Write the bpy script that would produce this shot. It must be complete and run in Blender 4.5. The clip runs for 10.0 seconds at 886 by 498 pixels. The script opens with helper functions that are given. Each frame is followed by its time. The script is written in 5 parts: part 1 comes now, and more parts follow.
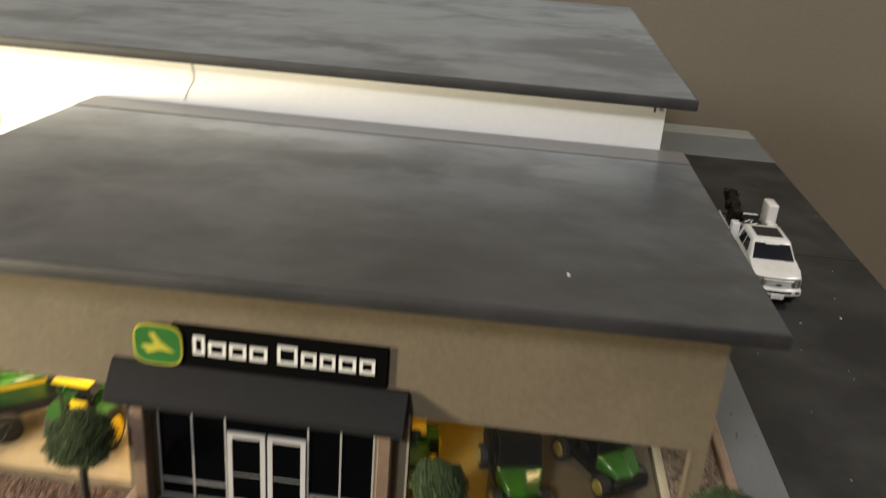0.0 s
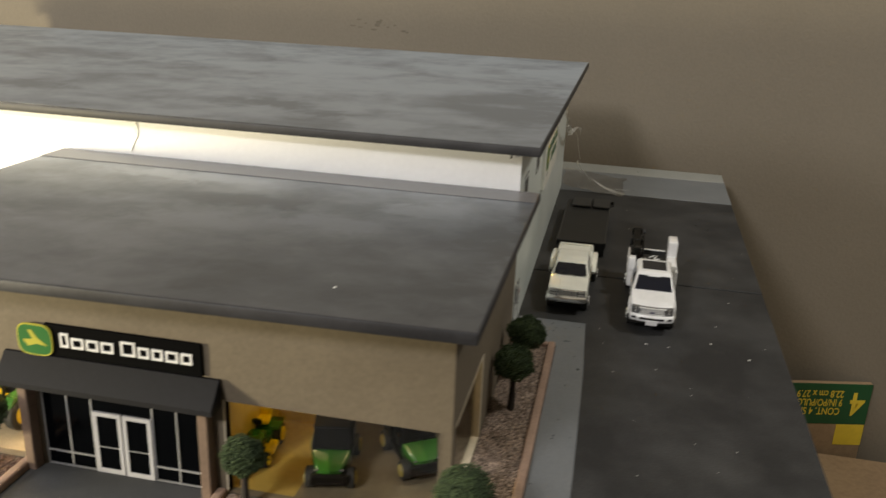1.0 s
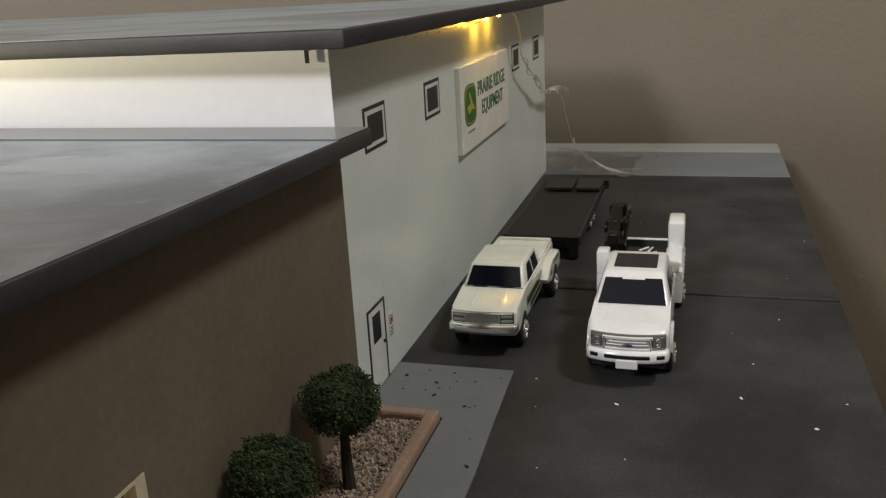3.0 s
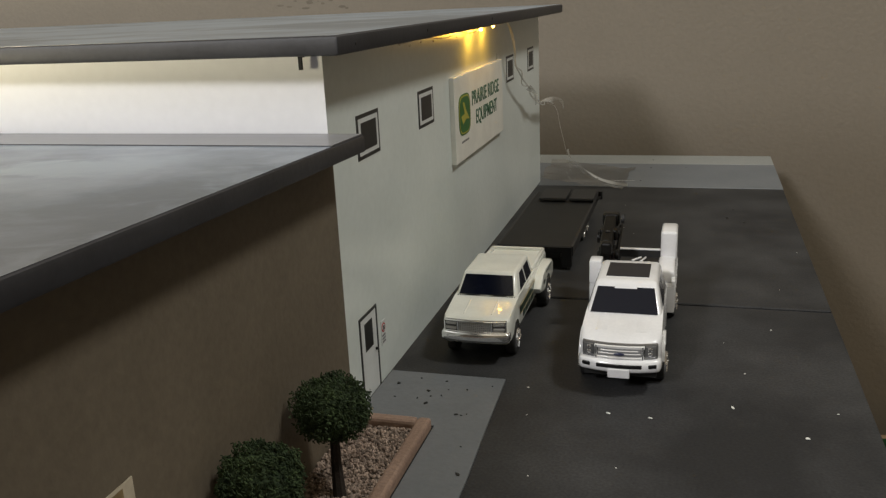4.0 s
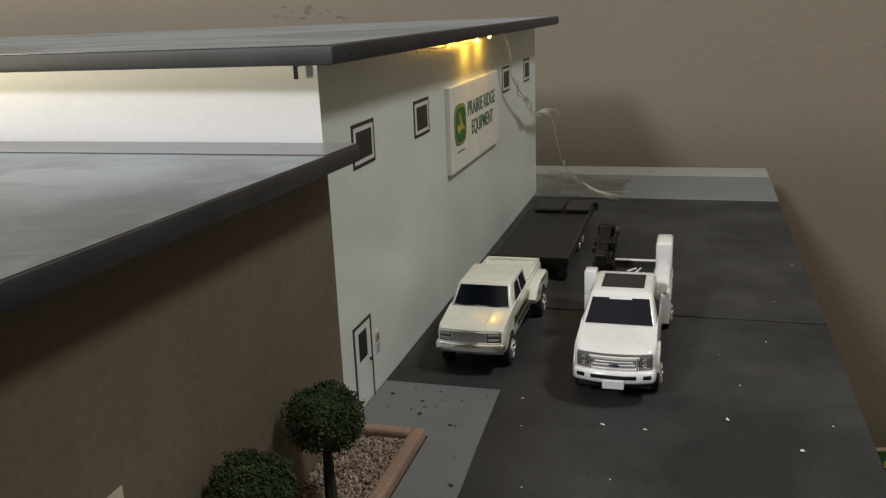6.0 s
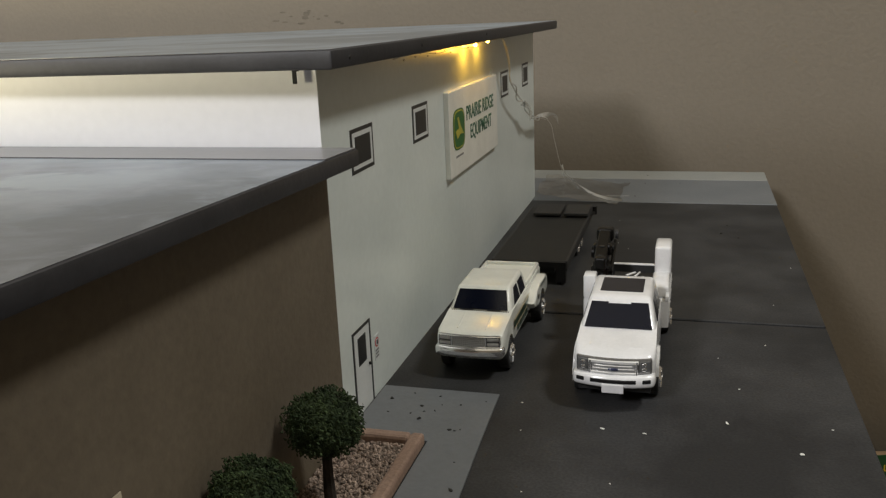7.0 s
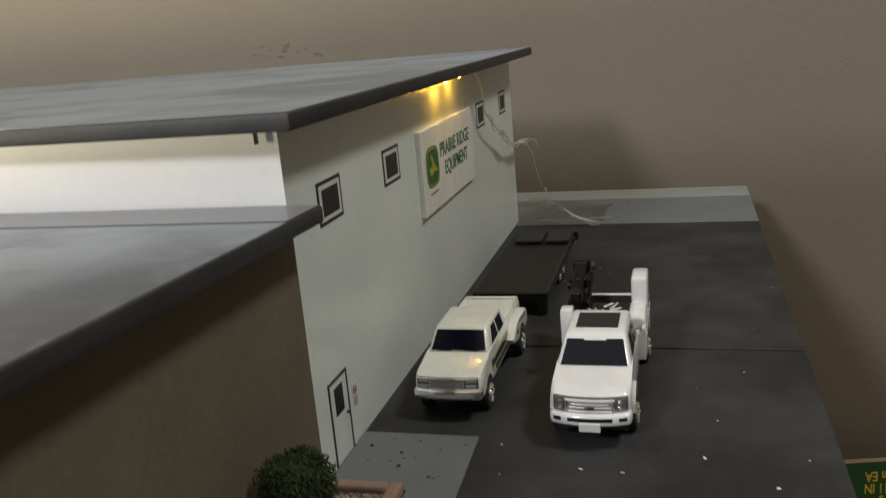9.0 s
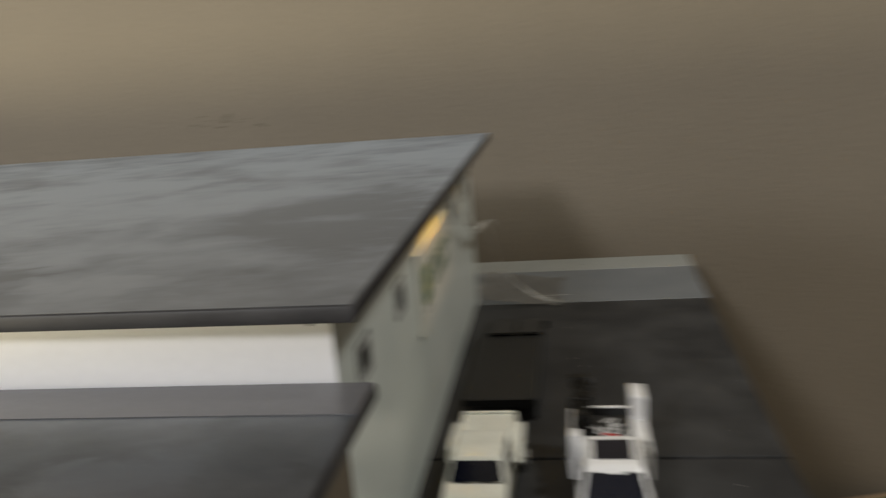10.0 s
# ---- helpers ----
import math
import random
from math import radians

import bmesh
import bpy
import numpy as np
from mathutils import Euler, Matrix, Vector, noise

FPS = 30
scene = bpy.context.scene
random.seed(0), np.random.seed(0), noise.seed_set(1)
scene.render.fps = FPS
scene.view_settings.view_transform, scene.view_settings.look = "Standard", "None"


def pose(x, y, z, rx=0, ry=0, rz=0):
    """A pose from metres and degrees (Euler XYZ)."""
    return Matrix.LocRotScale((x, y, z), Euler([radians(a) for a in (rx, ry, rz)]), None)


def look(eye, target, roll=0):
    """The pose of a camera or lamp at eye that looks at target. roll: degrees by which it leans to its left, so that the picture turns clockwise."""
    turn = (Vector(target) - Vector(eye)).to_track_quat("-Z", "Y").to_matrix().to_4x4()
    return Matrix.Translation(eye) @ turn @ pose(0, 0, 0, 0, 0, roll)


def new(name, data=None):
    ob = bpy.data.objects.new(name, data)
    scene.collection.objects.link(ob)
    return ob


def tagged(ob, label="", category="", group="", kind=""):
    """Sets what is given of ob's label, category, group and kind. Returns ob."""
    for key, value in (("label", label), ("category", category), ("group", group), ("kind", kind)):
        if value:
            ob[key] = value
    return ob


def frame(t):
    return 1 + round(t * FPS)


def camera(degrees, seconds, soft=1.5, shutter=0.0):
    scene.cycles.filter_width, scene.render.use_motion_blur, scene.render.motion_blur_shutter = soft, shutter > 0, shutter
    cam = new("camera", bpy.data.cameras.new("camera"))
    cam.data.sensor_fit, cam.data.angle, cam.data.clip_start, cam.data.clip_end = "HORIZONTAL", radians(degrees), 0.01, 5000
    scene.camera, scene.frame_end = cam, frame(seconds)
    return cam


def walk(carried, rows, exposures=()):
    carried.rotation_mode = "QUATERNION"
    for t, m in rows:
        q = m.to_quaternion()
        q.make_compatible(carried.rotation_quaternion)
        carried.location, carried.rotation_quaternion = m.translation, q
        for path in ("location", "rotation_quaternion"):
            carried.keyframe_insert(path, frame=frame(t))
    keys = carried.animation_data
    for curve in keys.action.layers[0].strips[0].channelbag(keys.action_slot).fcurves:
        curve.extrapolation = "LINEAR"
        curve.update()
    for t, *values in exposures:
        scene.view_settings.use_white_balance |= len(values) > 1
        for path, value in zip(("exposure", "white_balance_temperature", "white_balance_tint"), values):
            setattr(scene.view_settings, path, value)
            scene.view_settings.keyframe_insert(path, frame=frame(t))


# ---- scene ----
cam = camera(54.3, 10.0, soft=1.3, shutter=0.5)
K = 1 / 64  # the model stands at one sixty-fourth of full size; sizes below are full-size metres times K
PATH = [
    (0, (-4.781, -18.049, 15.488), (-4.925, -16.208, 14.72), 4.4),
    (0.1, (-4.095, -19.164, 15.544), (-4.285, -17.331, 14.765), 4.6),
    (0.2, (-3.104, -20.551, 16.038), (-3.343, -18.719, 15.272), 4.0),
    (0.3, (-1.944, -21.382, 16.355), (-2.231, -19.542, 15.624), 2.9),
    (0.5, (0.22, -21.822, 16.471), (-0.112, -19.983, 15.757), 3.0),
    (0.8, (2.833, -21.444, 16.696), (2.475, -19.604, 16.0), 2.7),
    (1, (4.428, -21.778, 17.193), (4.055, -19.934, 16.514), 2.3),
    (1.2, (5.834, -21.016, 17.474), (5.431, -19.175, 16.805), 1.7),
    (1.5, (6.662, -20.728, 17.125), (6.177, -18.891, 16.499), 0.3),
    (1.7, (7.354, -18.814, 16.039), (6.833, -16.985, 15.42), -0.5),
    (2, (6.733, -12.859, 14.818), (6.199, -11.032, 14.203), -1.4),
    (2.2, (6.733, -8.594, 14.662), (6.191, -6.768, 14.053), -1.8),
    (2.5, (7.733, -5.069, 12.73), (7.187, -3.241, 12.13), -2.7),
    (2.8, (8.165, -4.4, 10.943), (7.612, -2.575, 10.339), -2.9),
    (3, (8.28, -4.049, 10.17), (7.723, -2.224, 9.573), -3.1),
    (4.5, (8.36, -4.088, 10.047), (7.818, -2.247, 9.485), -2.4),
    (5, (8.375, -4.002, 10.022), (7.834, -2.158, 9.468), -2.3),
    (5.5, (8.389, -4.04, 10.032), (7.848, -2.195, 9.482), -2.3),
    (7, (8.375, -4.037, 10.027), (7.837, -2.187, 9.49), -2.4),
    (7.5, (8.428, -4.093, 10.06), (7.891, -2.241, 9.531), -2.6),
    (8, (8.398, -4.104, 10.066), (7.86, -2.249, 9.545), -3.1),
    (8.5, (8.455, -4.216, 10.118), (7.908, -2.362, 9.605), -3.9),
    (9, (9.091, -3.727, 10.828), (8.555, -1.869, 10.32), -5.0),
    (9.2, (7.782, -3.257, 11.405), (7.217, -1.404, 10.906), -6.1),
    (9.4, (6.566, -2.304, 12.193), (6.0, -0.453, 11.691), -5.9),
    (9.5, (6.583, -2.356, 12.513), (6.013, -0.503, 12.022), -6.2),
    (9.6, (6.199, -2.12, 13.028), (5.637, -0.265, 12.538), -6.3),
    (9.8, (5.555, -1.913, 14.002), (5.038, -0.045, 13.508), -5.7),
    (9.9, (5.741, -2.652, 14.417), (5.283, -0.769, 13.923), -5.5),
    (10, (5.968, -3.99, 14.702), (5.664, -2.076, 14.208), -4.8),
]
walk(cam, [(t, look([K * v for v in eye], [K * v for v in target], roll)) for t, eye, target, roll in PATH],
     [(0.0, -0.04, 7000, 10), (0.6, 0.02, 6950, 10), (1.2, 0.1, 6900, 10), (2.2, 0.07, 6700, 10), (3.0, 0.22, 6650, 10), (8.5, 0.2, 6600, 10), (9.5, 0.0, 6600, 10), (10.0, -0.06, 6700, 10)])

# ---- world and light ----
world = bpy.data.worlds.new("world")
scene.world = world
world.use_nodes = True
world.node_tree.nodes["Background"].inputs[0].default_value = (0.9, 0.8, 0.62, 1)
world.node_tree.nodes["Background"].inputs[1].default_value = 0.03


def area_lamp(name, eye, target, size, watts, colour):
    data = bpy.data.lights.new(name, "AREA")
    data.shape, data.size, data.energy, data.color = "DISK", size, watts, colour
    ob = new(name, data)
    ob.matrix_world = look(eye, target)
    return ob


def bulb_lamp(name, place, radius, watts, colour):
    data = bpy.data.lights.new(name, "POINT")
    data.shadow_soft_size, data.energy, data.color = radius, watts, colour
    ob = new(name, data)
    ob.location = [K * v for v in place]
    return ob


# Unseen room lights, placed where the shadow edges point; no fixtures are built
area_lamp("south_light", (-0.55, -1.33, 1.08), (-0.1, 0.3, 0.1), 0.3, 16, (0.95, 0.96, 1.0))
# Added light from the unseen west side, set in a made-up wall opening
area_lamp("west_wall_light", (-2.02, -0.42, 0.95), (0.0, 0.35, 0.1), 0.5, 24, (0.92, 0.95, 1.0))
area_lamp("east_overhead_light", (0.90, 0.12, 1.44), (0.05, 0.4, 0.0), 0.24, 9.6, (0.99, 1.0, 0.97))
# Unseen warm light low on the left, inferred from shadow edges
bulb_lamp("low_west_light", (-55, -25, 5.6), 0.05, 36, (1.0, 0.90, 0.62))
for x in (-18.5, -15.5):
    bulb_lamp("showroom_bulb", (x, 2.2, 3.3), 0.004, 0.058, (1.0, 0.80, 0.50))
for x in (-5.6, -2.2):
    bulb_lamp("showroom_bulb", (x, 2.6, 3.3), 0.004, 0.009, (1.0, 0.74, 0.36))
for y, z, watts in ((28.7, 8.76, 0.013), (26.7, 8.72, 0.015)):
    bulb_lamp("eave_bulb_light", (1.02, y, z - 0.1), 0.0012, watts, (1.0, 0.54, 0.05))

# ---- materials ----
def surface(name, dark, light, rough=0.6, big=12.0, fine=300.0, bump=0.15, metal=0.0, coat=0.0, stretch=(1, 1, 1), low=0.35, high=0.65, grain=0.12, vary=0.0):
    """Two-tone surface: broad blotches between two colours, fine grain over them, and a fine relief. Scales are per metre."""
    m = bpy.data.materials.new(name)
    m.use_nodes = True
    nt = m.node_tree
    n, l = nt.nodes, nt.links
    b = n["Principled BSDF"]
    co = n.new("ShaderNodeTexCoord")
    mp = n.new("ShaderNodeMapping")
    mp.inputs["Scale"].default_value = stretch
    l.new(co.outputs["Object"], mp.inputs["Vector"])
    n1 = n.new("ShaderNodeTexNoise")
    n1.inputs["Scale"].default_value, n1.inputs["Detail"].default_value, n1.inputs["Roughness"].default_value = big, 5, 0.6
    l.new(mp.outputs[0], n1.inputs["Vector"])
    r1 = n.new("ShaderNodeMapRange")
    r1.inputs["From Min"].default_value, r1.inputs["From Max"].default_value = low, high
    l.new(n1.outputs["Fac"], r1.inputs["Value"])
    mix = n.new("ShaderNodeMix")
    mix.data_type = "RGBA"
    mix.inputs[6].default_value, mix.inputs[7].default_value = (*dark, 1), (*light, 1)
    l.new(r1.outputs[0], mix.inputs[0])
    n2 = n.new("ShaderNodeTexNoise")
    n2.inputs["Scale"].default_value, n2.inputs["Detail"].default_value = fine, 3
    l.new(co.outputs["Object"], n2.inputs["Vector"])
    r2 = n.new("ShaderNodeMapRange")
    r2.inputs["From Min"].default_value, r2.inputs["From Max"].default_value = 0.25, 0.75
    r2.inputs["To Min"].default_value, r2.inputs["To Max"].default_value = 1 - grain, 1 + grain
    l.new(n2.outputs["Fac"], r2.inputs["Value"])
    last = r2.outputs[0]
    if vary:
        info = n.new("ShaderNodeObjectInfo")
        rv = n.new("ShaderNodeMapRange")
        rv.inputs["To Min"].default_value, rv.inputs["To Max"].default_value = 1 - vary, 1 + vary
        l.new(info.outputs["Random"], rv.inputs["Value"])
        mu = n.new("ShaderNodeMath")
        mu.operation = "MULTIPLY"
        l.new(last, mu.inputs[0])
        l.new(rv.outputs[0], mu.inputs[1])
        last = mu.outputs[0]
    sc = n.new("ShaderNodeVectorMath")
    sc.operation = "SCALE"
    l.new(mix.outputs[2], sc.inputs[0])
    l.new(last, sc.inputs["Scale"])
    l.new(sc.outputs[0], b.inputs["Base Color"])
    rr = n.new("ShaderNodeMapRange")
    rr.inputs["To Min"].default_value, rr.inputs["To Max"].default_value = max(0.02, rough - 0.08), min(1, rough + 0.08)
    l.new(n1.outputs["Fac"], rr.inputs["Value"])
    l.new(rr.outputs[0], b.inputs["Roughness"])
    b.inputs["Metallic"].default_value = metal
    b.inputs["Coat Weight"].default_value = coat
    b.inputs["Coat Roughness"].default_value = 0.08
    if bump:
        bp = n.new("ShaderNodeBump")
        bp.inputs["Strength"].default_value, bp.inputs["Distance"].default_value = bump, 0.0006
        l.new(n2.outputs["Fac"], bp.inputs["Height"])
        l.new(bp.outputs[0], b.inputs["Normal"])
    return m


def plain(name, colour, rough=0.4, metal=0.0, coat=0.0):
    return surface(name, [c * 0.94 for c in colour], [min(1, c * 1.05) for c in colour], rough, 60, 900, 0.03, metal, coat, grain=0.03)


def glow(name, colour, strength):
    m = bpy.data.materials.new(name)
    m.use_nodes = True
    b = m.node_tree.nodes["Principled BSDF"]
    b.inputs["Base Color"].default_value = (*colour, 1)
    b.inputs["Emission Color"].default_value, b.inputs["Emission Strength"].default_value = (*colour, 1), strength
    return m


def clear(name, colour=(1, 1, 1), rough=0.02, alpha=0.12):
    """A thin clear sheet: gloss over a mostly open surface."""
    m = bpy.data.materials.new(name)
    m.use_nodes = True
    nt = m.node_tree
    n, l = nt.nodes, nt.links
    out = n["Material Output"]
    tr, gl, mx, fr = n.new("ShaderNodeBsdfTransparent"), n.new("ShaderNodeBsdfGlossy"), n.new("ShaderNodeMixShader"), n.new("ShaderNodeLayerWeight")
    tr.inputs[0].default_value = (*colour, 1)
    gl.inputs["Roughness"].default_value = rough
    fr.inputs["Blend"].default_value = 0.35
    po = n.new("ShaderNodeMath")
    po.operation = "POWER"
    po.inputs[1].default_value = 4.0
    l.new(fr.outputs["Facing"], po.inputs[0])
    ad = n.new("ShaderNodeMath")
    ad.operation = "MULTIPLY_ADD"
    ad.inputs[1].default_value = 0.5
    ad.inputs[2].default_value = alpha
    l.new(po.outputs[0], ad.inputs[0])
    l.new(ad.outputs[0], mx.inputs[0])
    l.new(tr.outputs[0], mx.inputs[1])
    l.new(gl.outputs[0], mx.inputs[2])
    l.new(mx.outputs[0], out.inputs["Surface"])
    return m


def milky(name, colour, alpha, rough=0.2):
    """A thin half-clear plastic sheet that catches the light."""
    m = bpy.data.materials.new(name)
    m.use_nodes = True
    b = m.node_tree.nodes["Principled BSDF"]
    b.inputs["Base Color"].default_value, b.inputs["Alpha"].default_value = (*colour, 1), alpha
    b.inputs["Roughness"].default_value, b.inputs["Coat Weight"].default_value = rough, 0.5
    return m


WALLPAINT = surface("wall_paint", (0.186, 0.158, 0.118), (0.205, 0.175, 0.132), 0.75, 3, 260, 0.7, grain=0.04)
CEILING = surface("ceiling_paint", (0.7, 0.68, 0.62), (0.74, 0.72, 0.66), 0.9, 3, 200, 0.1, grain=0.03)
CARPET = surface("carpet", (0.13, 0.10, 0.07), (0.17, 0.13, 0.09), 0.95, 8, 400, 0.5)
ASPHALT = surface("asphalt_paint", (0.0195, 0.0198, 0.021), (0.058, 0.058, 0.0585), 0.66, 16, 900, 0.14, low=0.38, high=0.8, grain=0.28)
ASPHALT.node_tree.nodes["Principled BSDF"].inputs["Specular IOR Level"].default_value = 0.32
PAVE = surface("grey_pavement_paint", (0.135, 0.146, 0.157), (0.168, 0.177, 0.186), 0.65, 14, 500, 0.15, grain=0.06)
# Darker entrance slab, its colour deepened further to offset strong front light
PAVEDARK = surface("dark_entrance_tone", (0.042, 0.043, 0.045), (0.056, 0.057, 0.058), 0.75, 14, 500, 0.15, grain=0.06)
PAVELIGHT = surface("light_pavement_paint", (0.255, 0.265, 0.25), (0.295, 0.30, 0.285), 0.65, 14, 500, 0.15, grain=0.06)
def roof_paint(name, dark, mid, pale, shift, swing, bias, coat, sheen, blots):
    """Grey paint brushed on unevenly: soft clouds, blotches with broken edges, pale dry smears, and an added bluish
    sheen that lightens it at a flat view.
    blots: (x, y, half width, half depth, lightness), in full-size metres."""
    m = surface(name, dark, dark, 0.45, 30, 220, 0.12, grain=0.08)
    nt = m.node_tree
    n, l = nt.nodes, nt.links
    b = n["Principled BSDF"]
    grained = b.inputs["Base Color"].links[0].from_node
    grain = grained.inputs["Scale"].links[0].from_socket

    def math_node(op, x, y):
        q = n.new("ShaderNodeMath")
        q.operation = op
        for i, v in enumerate((x, y)):
            if isinstance(v, (int, float)):
                q.inputs[i].default_value = v
            else:
                l.new(v, q.inputs[i])
        return q.outputs[0]

    def vec(op, x, y):
        q = n.new("ShaderNodeVectorMath")
        q.operation = op
        for i, v in enumerate((x, y)):
            if isinstance(v, tuple):
                q.inputs[i].default_value = v
            else:
                l.new(v, q.inputs[i])
        return q

    def cloud(scale, detail, rough, warp, offset, stretch):
        mp = n.new("ShaderNodeMapping")
        mp.inputs["Location"].default_value, mp.inputs["Scale"].default_value = offset, stretch
        l.new(co.outputs["Object"], mp.inputs["Vector"])
        q = n.new("ShaderNodeTexNoise")
        q.inputs["Scale"].default_value, q.inputs["Detail"].default_value = scale, detail
        q.inputs["Roughness"].default_value, q.inputs["Distortion"].default_value = rough, warp
        l.new(mp.outputs[0], q.inputs["Vector"])
        return q

    def ramp(x, x0, x1, y0=0.0, y1=1.0):
        q = n.new("ShaderNodeMapRange")
        q.interpolation_type = "SMOOTHSTEP"
        for k, v in (("From Min", x0), ("From Max", x1), ("To Min", y0), ("To Max", y1)):
            q.inputs[k].default_value = v
        l.new(x, q.inputs["Value"])
        return q.outputs[0]

    co = n.new("ShaderNodeTexCoord")
    broad = cloud(17, 6, 0.55, 0.35, (shift, shift * 1.7, 0), (0.85, 1.1, 1))
    fine = cloud(60, 6, 0.58, 0.6, (shift, 0, 0), (0.85, 1.1, 1))
    f = math_node("ADD", math_node("MULTIPLY", broad.outputs["Fac"], 0.74), math_node("MULTIPLY", fine.outputs["Fac"], 0.26))
    f = math_node("ADD", math_node("MULTIPLY", f, swing), 0.5 - 0.5 * swing + bias)
    bent = vec("ADD", vec("MULTIPLY", vec("SUBTRACT", fine.outputs["Color"], (0.5, 0.5, 0.5)).outputs[0], (0.07, 0.05, 0)).outputs[0], co.outputs["Object"]).outputs[0]
    for x, y, w, d, lift in blots:
        away = vec("SUBTRACT", bent, (x * K, y * K, 0)).outputs[0]
        away = vec("MULTIPLY", away, (1 / (w * K), 1 / (d * K), 0)).outputs[0]
        f = math_node("ADD", f, ramp(vec("LENGTH", away, (0.0, 0.0, 0.0)).outputs["Value"], 0.35, 1.1, lift, 0.0))
    mix = None
    for colour, x0, x1 in ((mid, 0.39, 0.465), (pale, 0.48, 0.66)):
        q = n.new("ShaderNodeMix")
        q.data_type = "RGBA"
        q.inputs[6].default_value, q.inputs[7].default_value = (*dark, 1), (*colour, 1)
        if mix:
            l.new(mix.outputs[2], q.inputs[6])
        l.new(ramp(f, x0, x1), q.inputs[0])
        mix = q
    l.new(mix.outputs[2], grained.inputs[0])
    l.new(ramp(f, 0.36, 0.60, sheen * 0.55, sheen), b.inputs["Sheen Weight"])
    l.new(ramp(f, 0.38, 0.62, coat * 0.65, coat), b.inputs["Coat Weight"])
    l.new(ramp(f, 0.36, 0.64, 0.58, 0.4), b.inputs["Roughness"])
    b.inputs["Coat Roughness"].default_value = 0.26
    b.inputs["Sheen Roughness"].default_value, b.inputs["Specular IOR Level"].default_value = 0.3, 0.7
    b.inputs["Sheen Tint"].default_value = (0.74, 0.87, 1.0, 1)
    return m


ROOF = roof_paint("showroom_roof_paint", (0.0050, 0.0060, 0.0090), (0.0098, 0.0116, 0.0168), (0.026, 0.0298, 0.040), 0.3, 0.65, 0.0, 0.9, 0.8,
                  [(-9.6, 8.3, 3.4, 1.2, -0.10), (-2.7, 9.3, 2.0, 1.1, 0.12), (-5.2, 6.6, 2.4, 1.0, 0.10), (-13.0, 11.0, 4.0, 1.0, 0.12), (-10.5, 5.2, 3.0, 1.3, 0.08), (-1.7, 1.0, 5.0, 2.4, -0.07), (-12.0, 3.0, 6.0, 2.0, 0.05), (0.3, 6.0, 1.2, 6.0, -0.06)])
ROOF2 = roof_paint("workshop_roof_paint", (0.0115, 0.0130, 0.0170), (0.025, 0.0280, 0.0345), (0.043, 0.0475, 0.056), 1.1, 0.8, 0.015, 1.0, 0.9,
                   [(-13.6, 17.6, 4.4, 1.5, -0.13), (-9.4, 16.2, 1.7, 0.9, -0.10), (-1.2, 22.0, 4.6, 6.5, -0.15), (-2.3, 31.5, 2.6, 1.1, -0.07), (-1.6, 34.6, 2.2, 1.3, 0.12), (-27.0, 18.0, 4.5, 1.4, -0.11), (-14.0, 28.0, 9.0, 5.0, 0.05), (-5.0, 15.0, 3.0, 0.9, 0.07), (-32.0, 29.0, 6.0, 3.0, -0.05)])
ROOFEDGE = surface("roof_edge_paint", (0.020, 0.020, 0.0235), (0.035, 0.035, 0.040), 0.55, 25, 400, 0.2, grain=0.1)
CANOPY = surface("canopy_paint", (0.0065, 0.0065, 0.0085), (0.0105, 0.0105, 0.0135), 0.75, 25, 400, 0.2, grain=0.1)
CANOPY.node_tree.nodes["Principled BSDF"].inputs["Specular IOR Level"].default_value = 0.25
ROOFSTRIP = surface("roof_strip_paint", (0.058, 0.057, 0.063), (0.076, 0.075, 0.081), 0.5, 20, 300, 0.1, grain=0.08)
for k, v in (("Sheen Weight", 0.3), ("Sheen Roughness", 0.34), ("Coat Weight", 0.4)):
    ROOFSTRIP.node_tree.nodes["Principled BSDF"].inputs[k].default_value = v
STUCCO = surface("tan_stucco_paint", (0.126, 0.1010, 0.0705), (0.156, 0.1265, 0.0890), 0.7, 15, 420, 0.3, grain=0.1)
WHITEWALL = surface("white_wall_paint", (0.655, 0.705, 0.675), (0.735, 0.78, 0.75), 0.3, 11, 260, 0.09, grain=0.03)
# Wall white lifted on the front face to carry its strong light
FRONTWALL = surface("lit_white_wall_paint", (0.85, 0.85, 0.86), (0.88, 0.88, 0.89), 0.5, 8, 260, 0.06, grain=0.02)
CREAM = surface("cream_trim_paint", (0.54, 0.47, 0.35), (0.60, 0.525, 0.40), 0.55, 30, 300, 0.1)
BROWNPOST = surface("brown_column_paint", (0.145, 0.098, 0.072), (0.195, 0.132, 0.097), 0.65, 40, 500, 0.3)
KERB = surface("tan_kerb_paint", (0.25, 0.165, 0.122), (0.34, 0.232, 0.175), 0.75, 40, 600, 0.45, grain=0.16)
SOIL = surface("gravel_bed", (0.10, 0.075, 0.058), (0.2, 0.155, 0.12), 0.9, 60, 600, 0.6, grain=0.3)
PEBBLE = surface("pink_pebble", (0.25, 0.183, 0.142), (0.46, 0.355, 0.285), 0.75, 90, 900, 0.3, low=0.3, high=0.7, vary=0.3)
MULCH = surface("brown_mulch", (0.10, 0.062, 0.046), (0.21, 0.135, 0.10), 0.85, 90, 900, 0.4, vary=0.3)
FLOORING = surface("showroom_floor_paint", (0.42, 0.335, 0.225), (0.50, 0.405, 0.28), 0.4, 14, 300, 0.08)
GOLD = surface("gold_wall_paint", (0.45, 0.30, 0.03), (0.51, 0.345, 0.04), 0.55, 20, 300, 0.08)
# Floor tone darkened to carry the dimness of the right bay
DIMFLOOR = surface("dim_floor_tone", (0.12, 0.098, 0.064), (0.165, 0.135, 0.092), 0.5, 16, 300, 0.08)
BLACK = plain("black_plastic", (0.006, 0.006, 0.0065), 0.5)
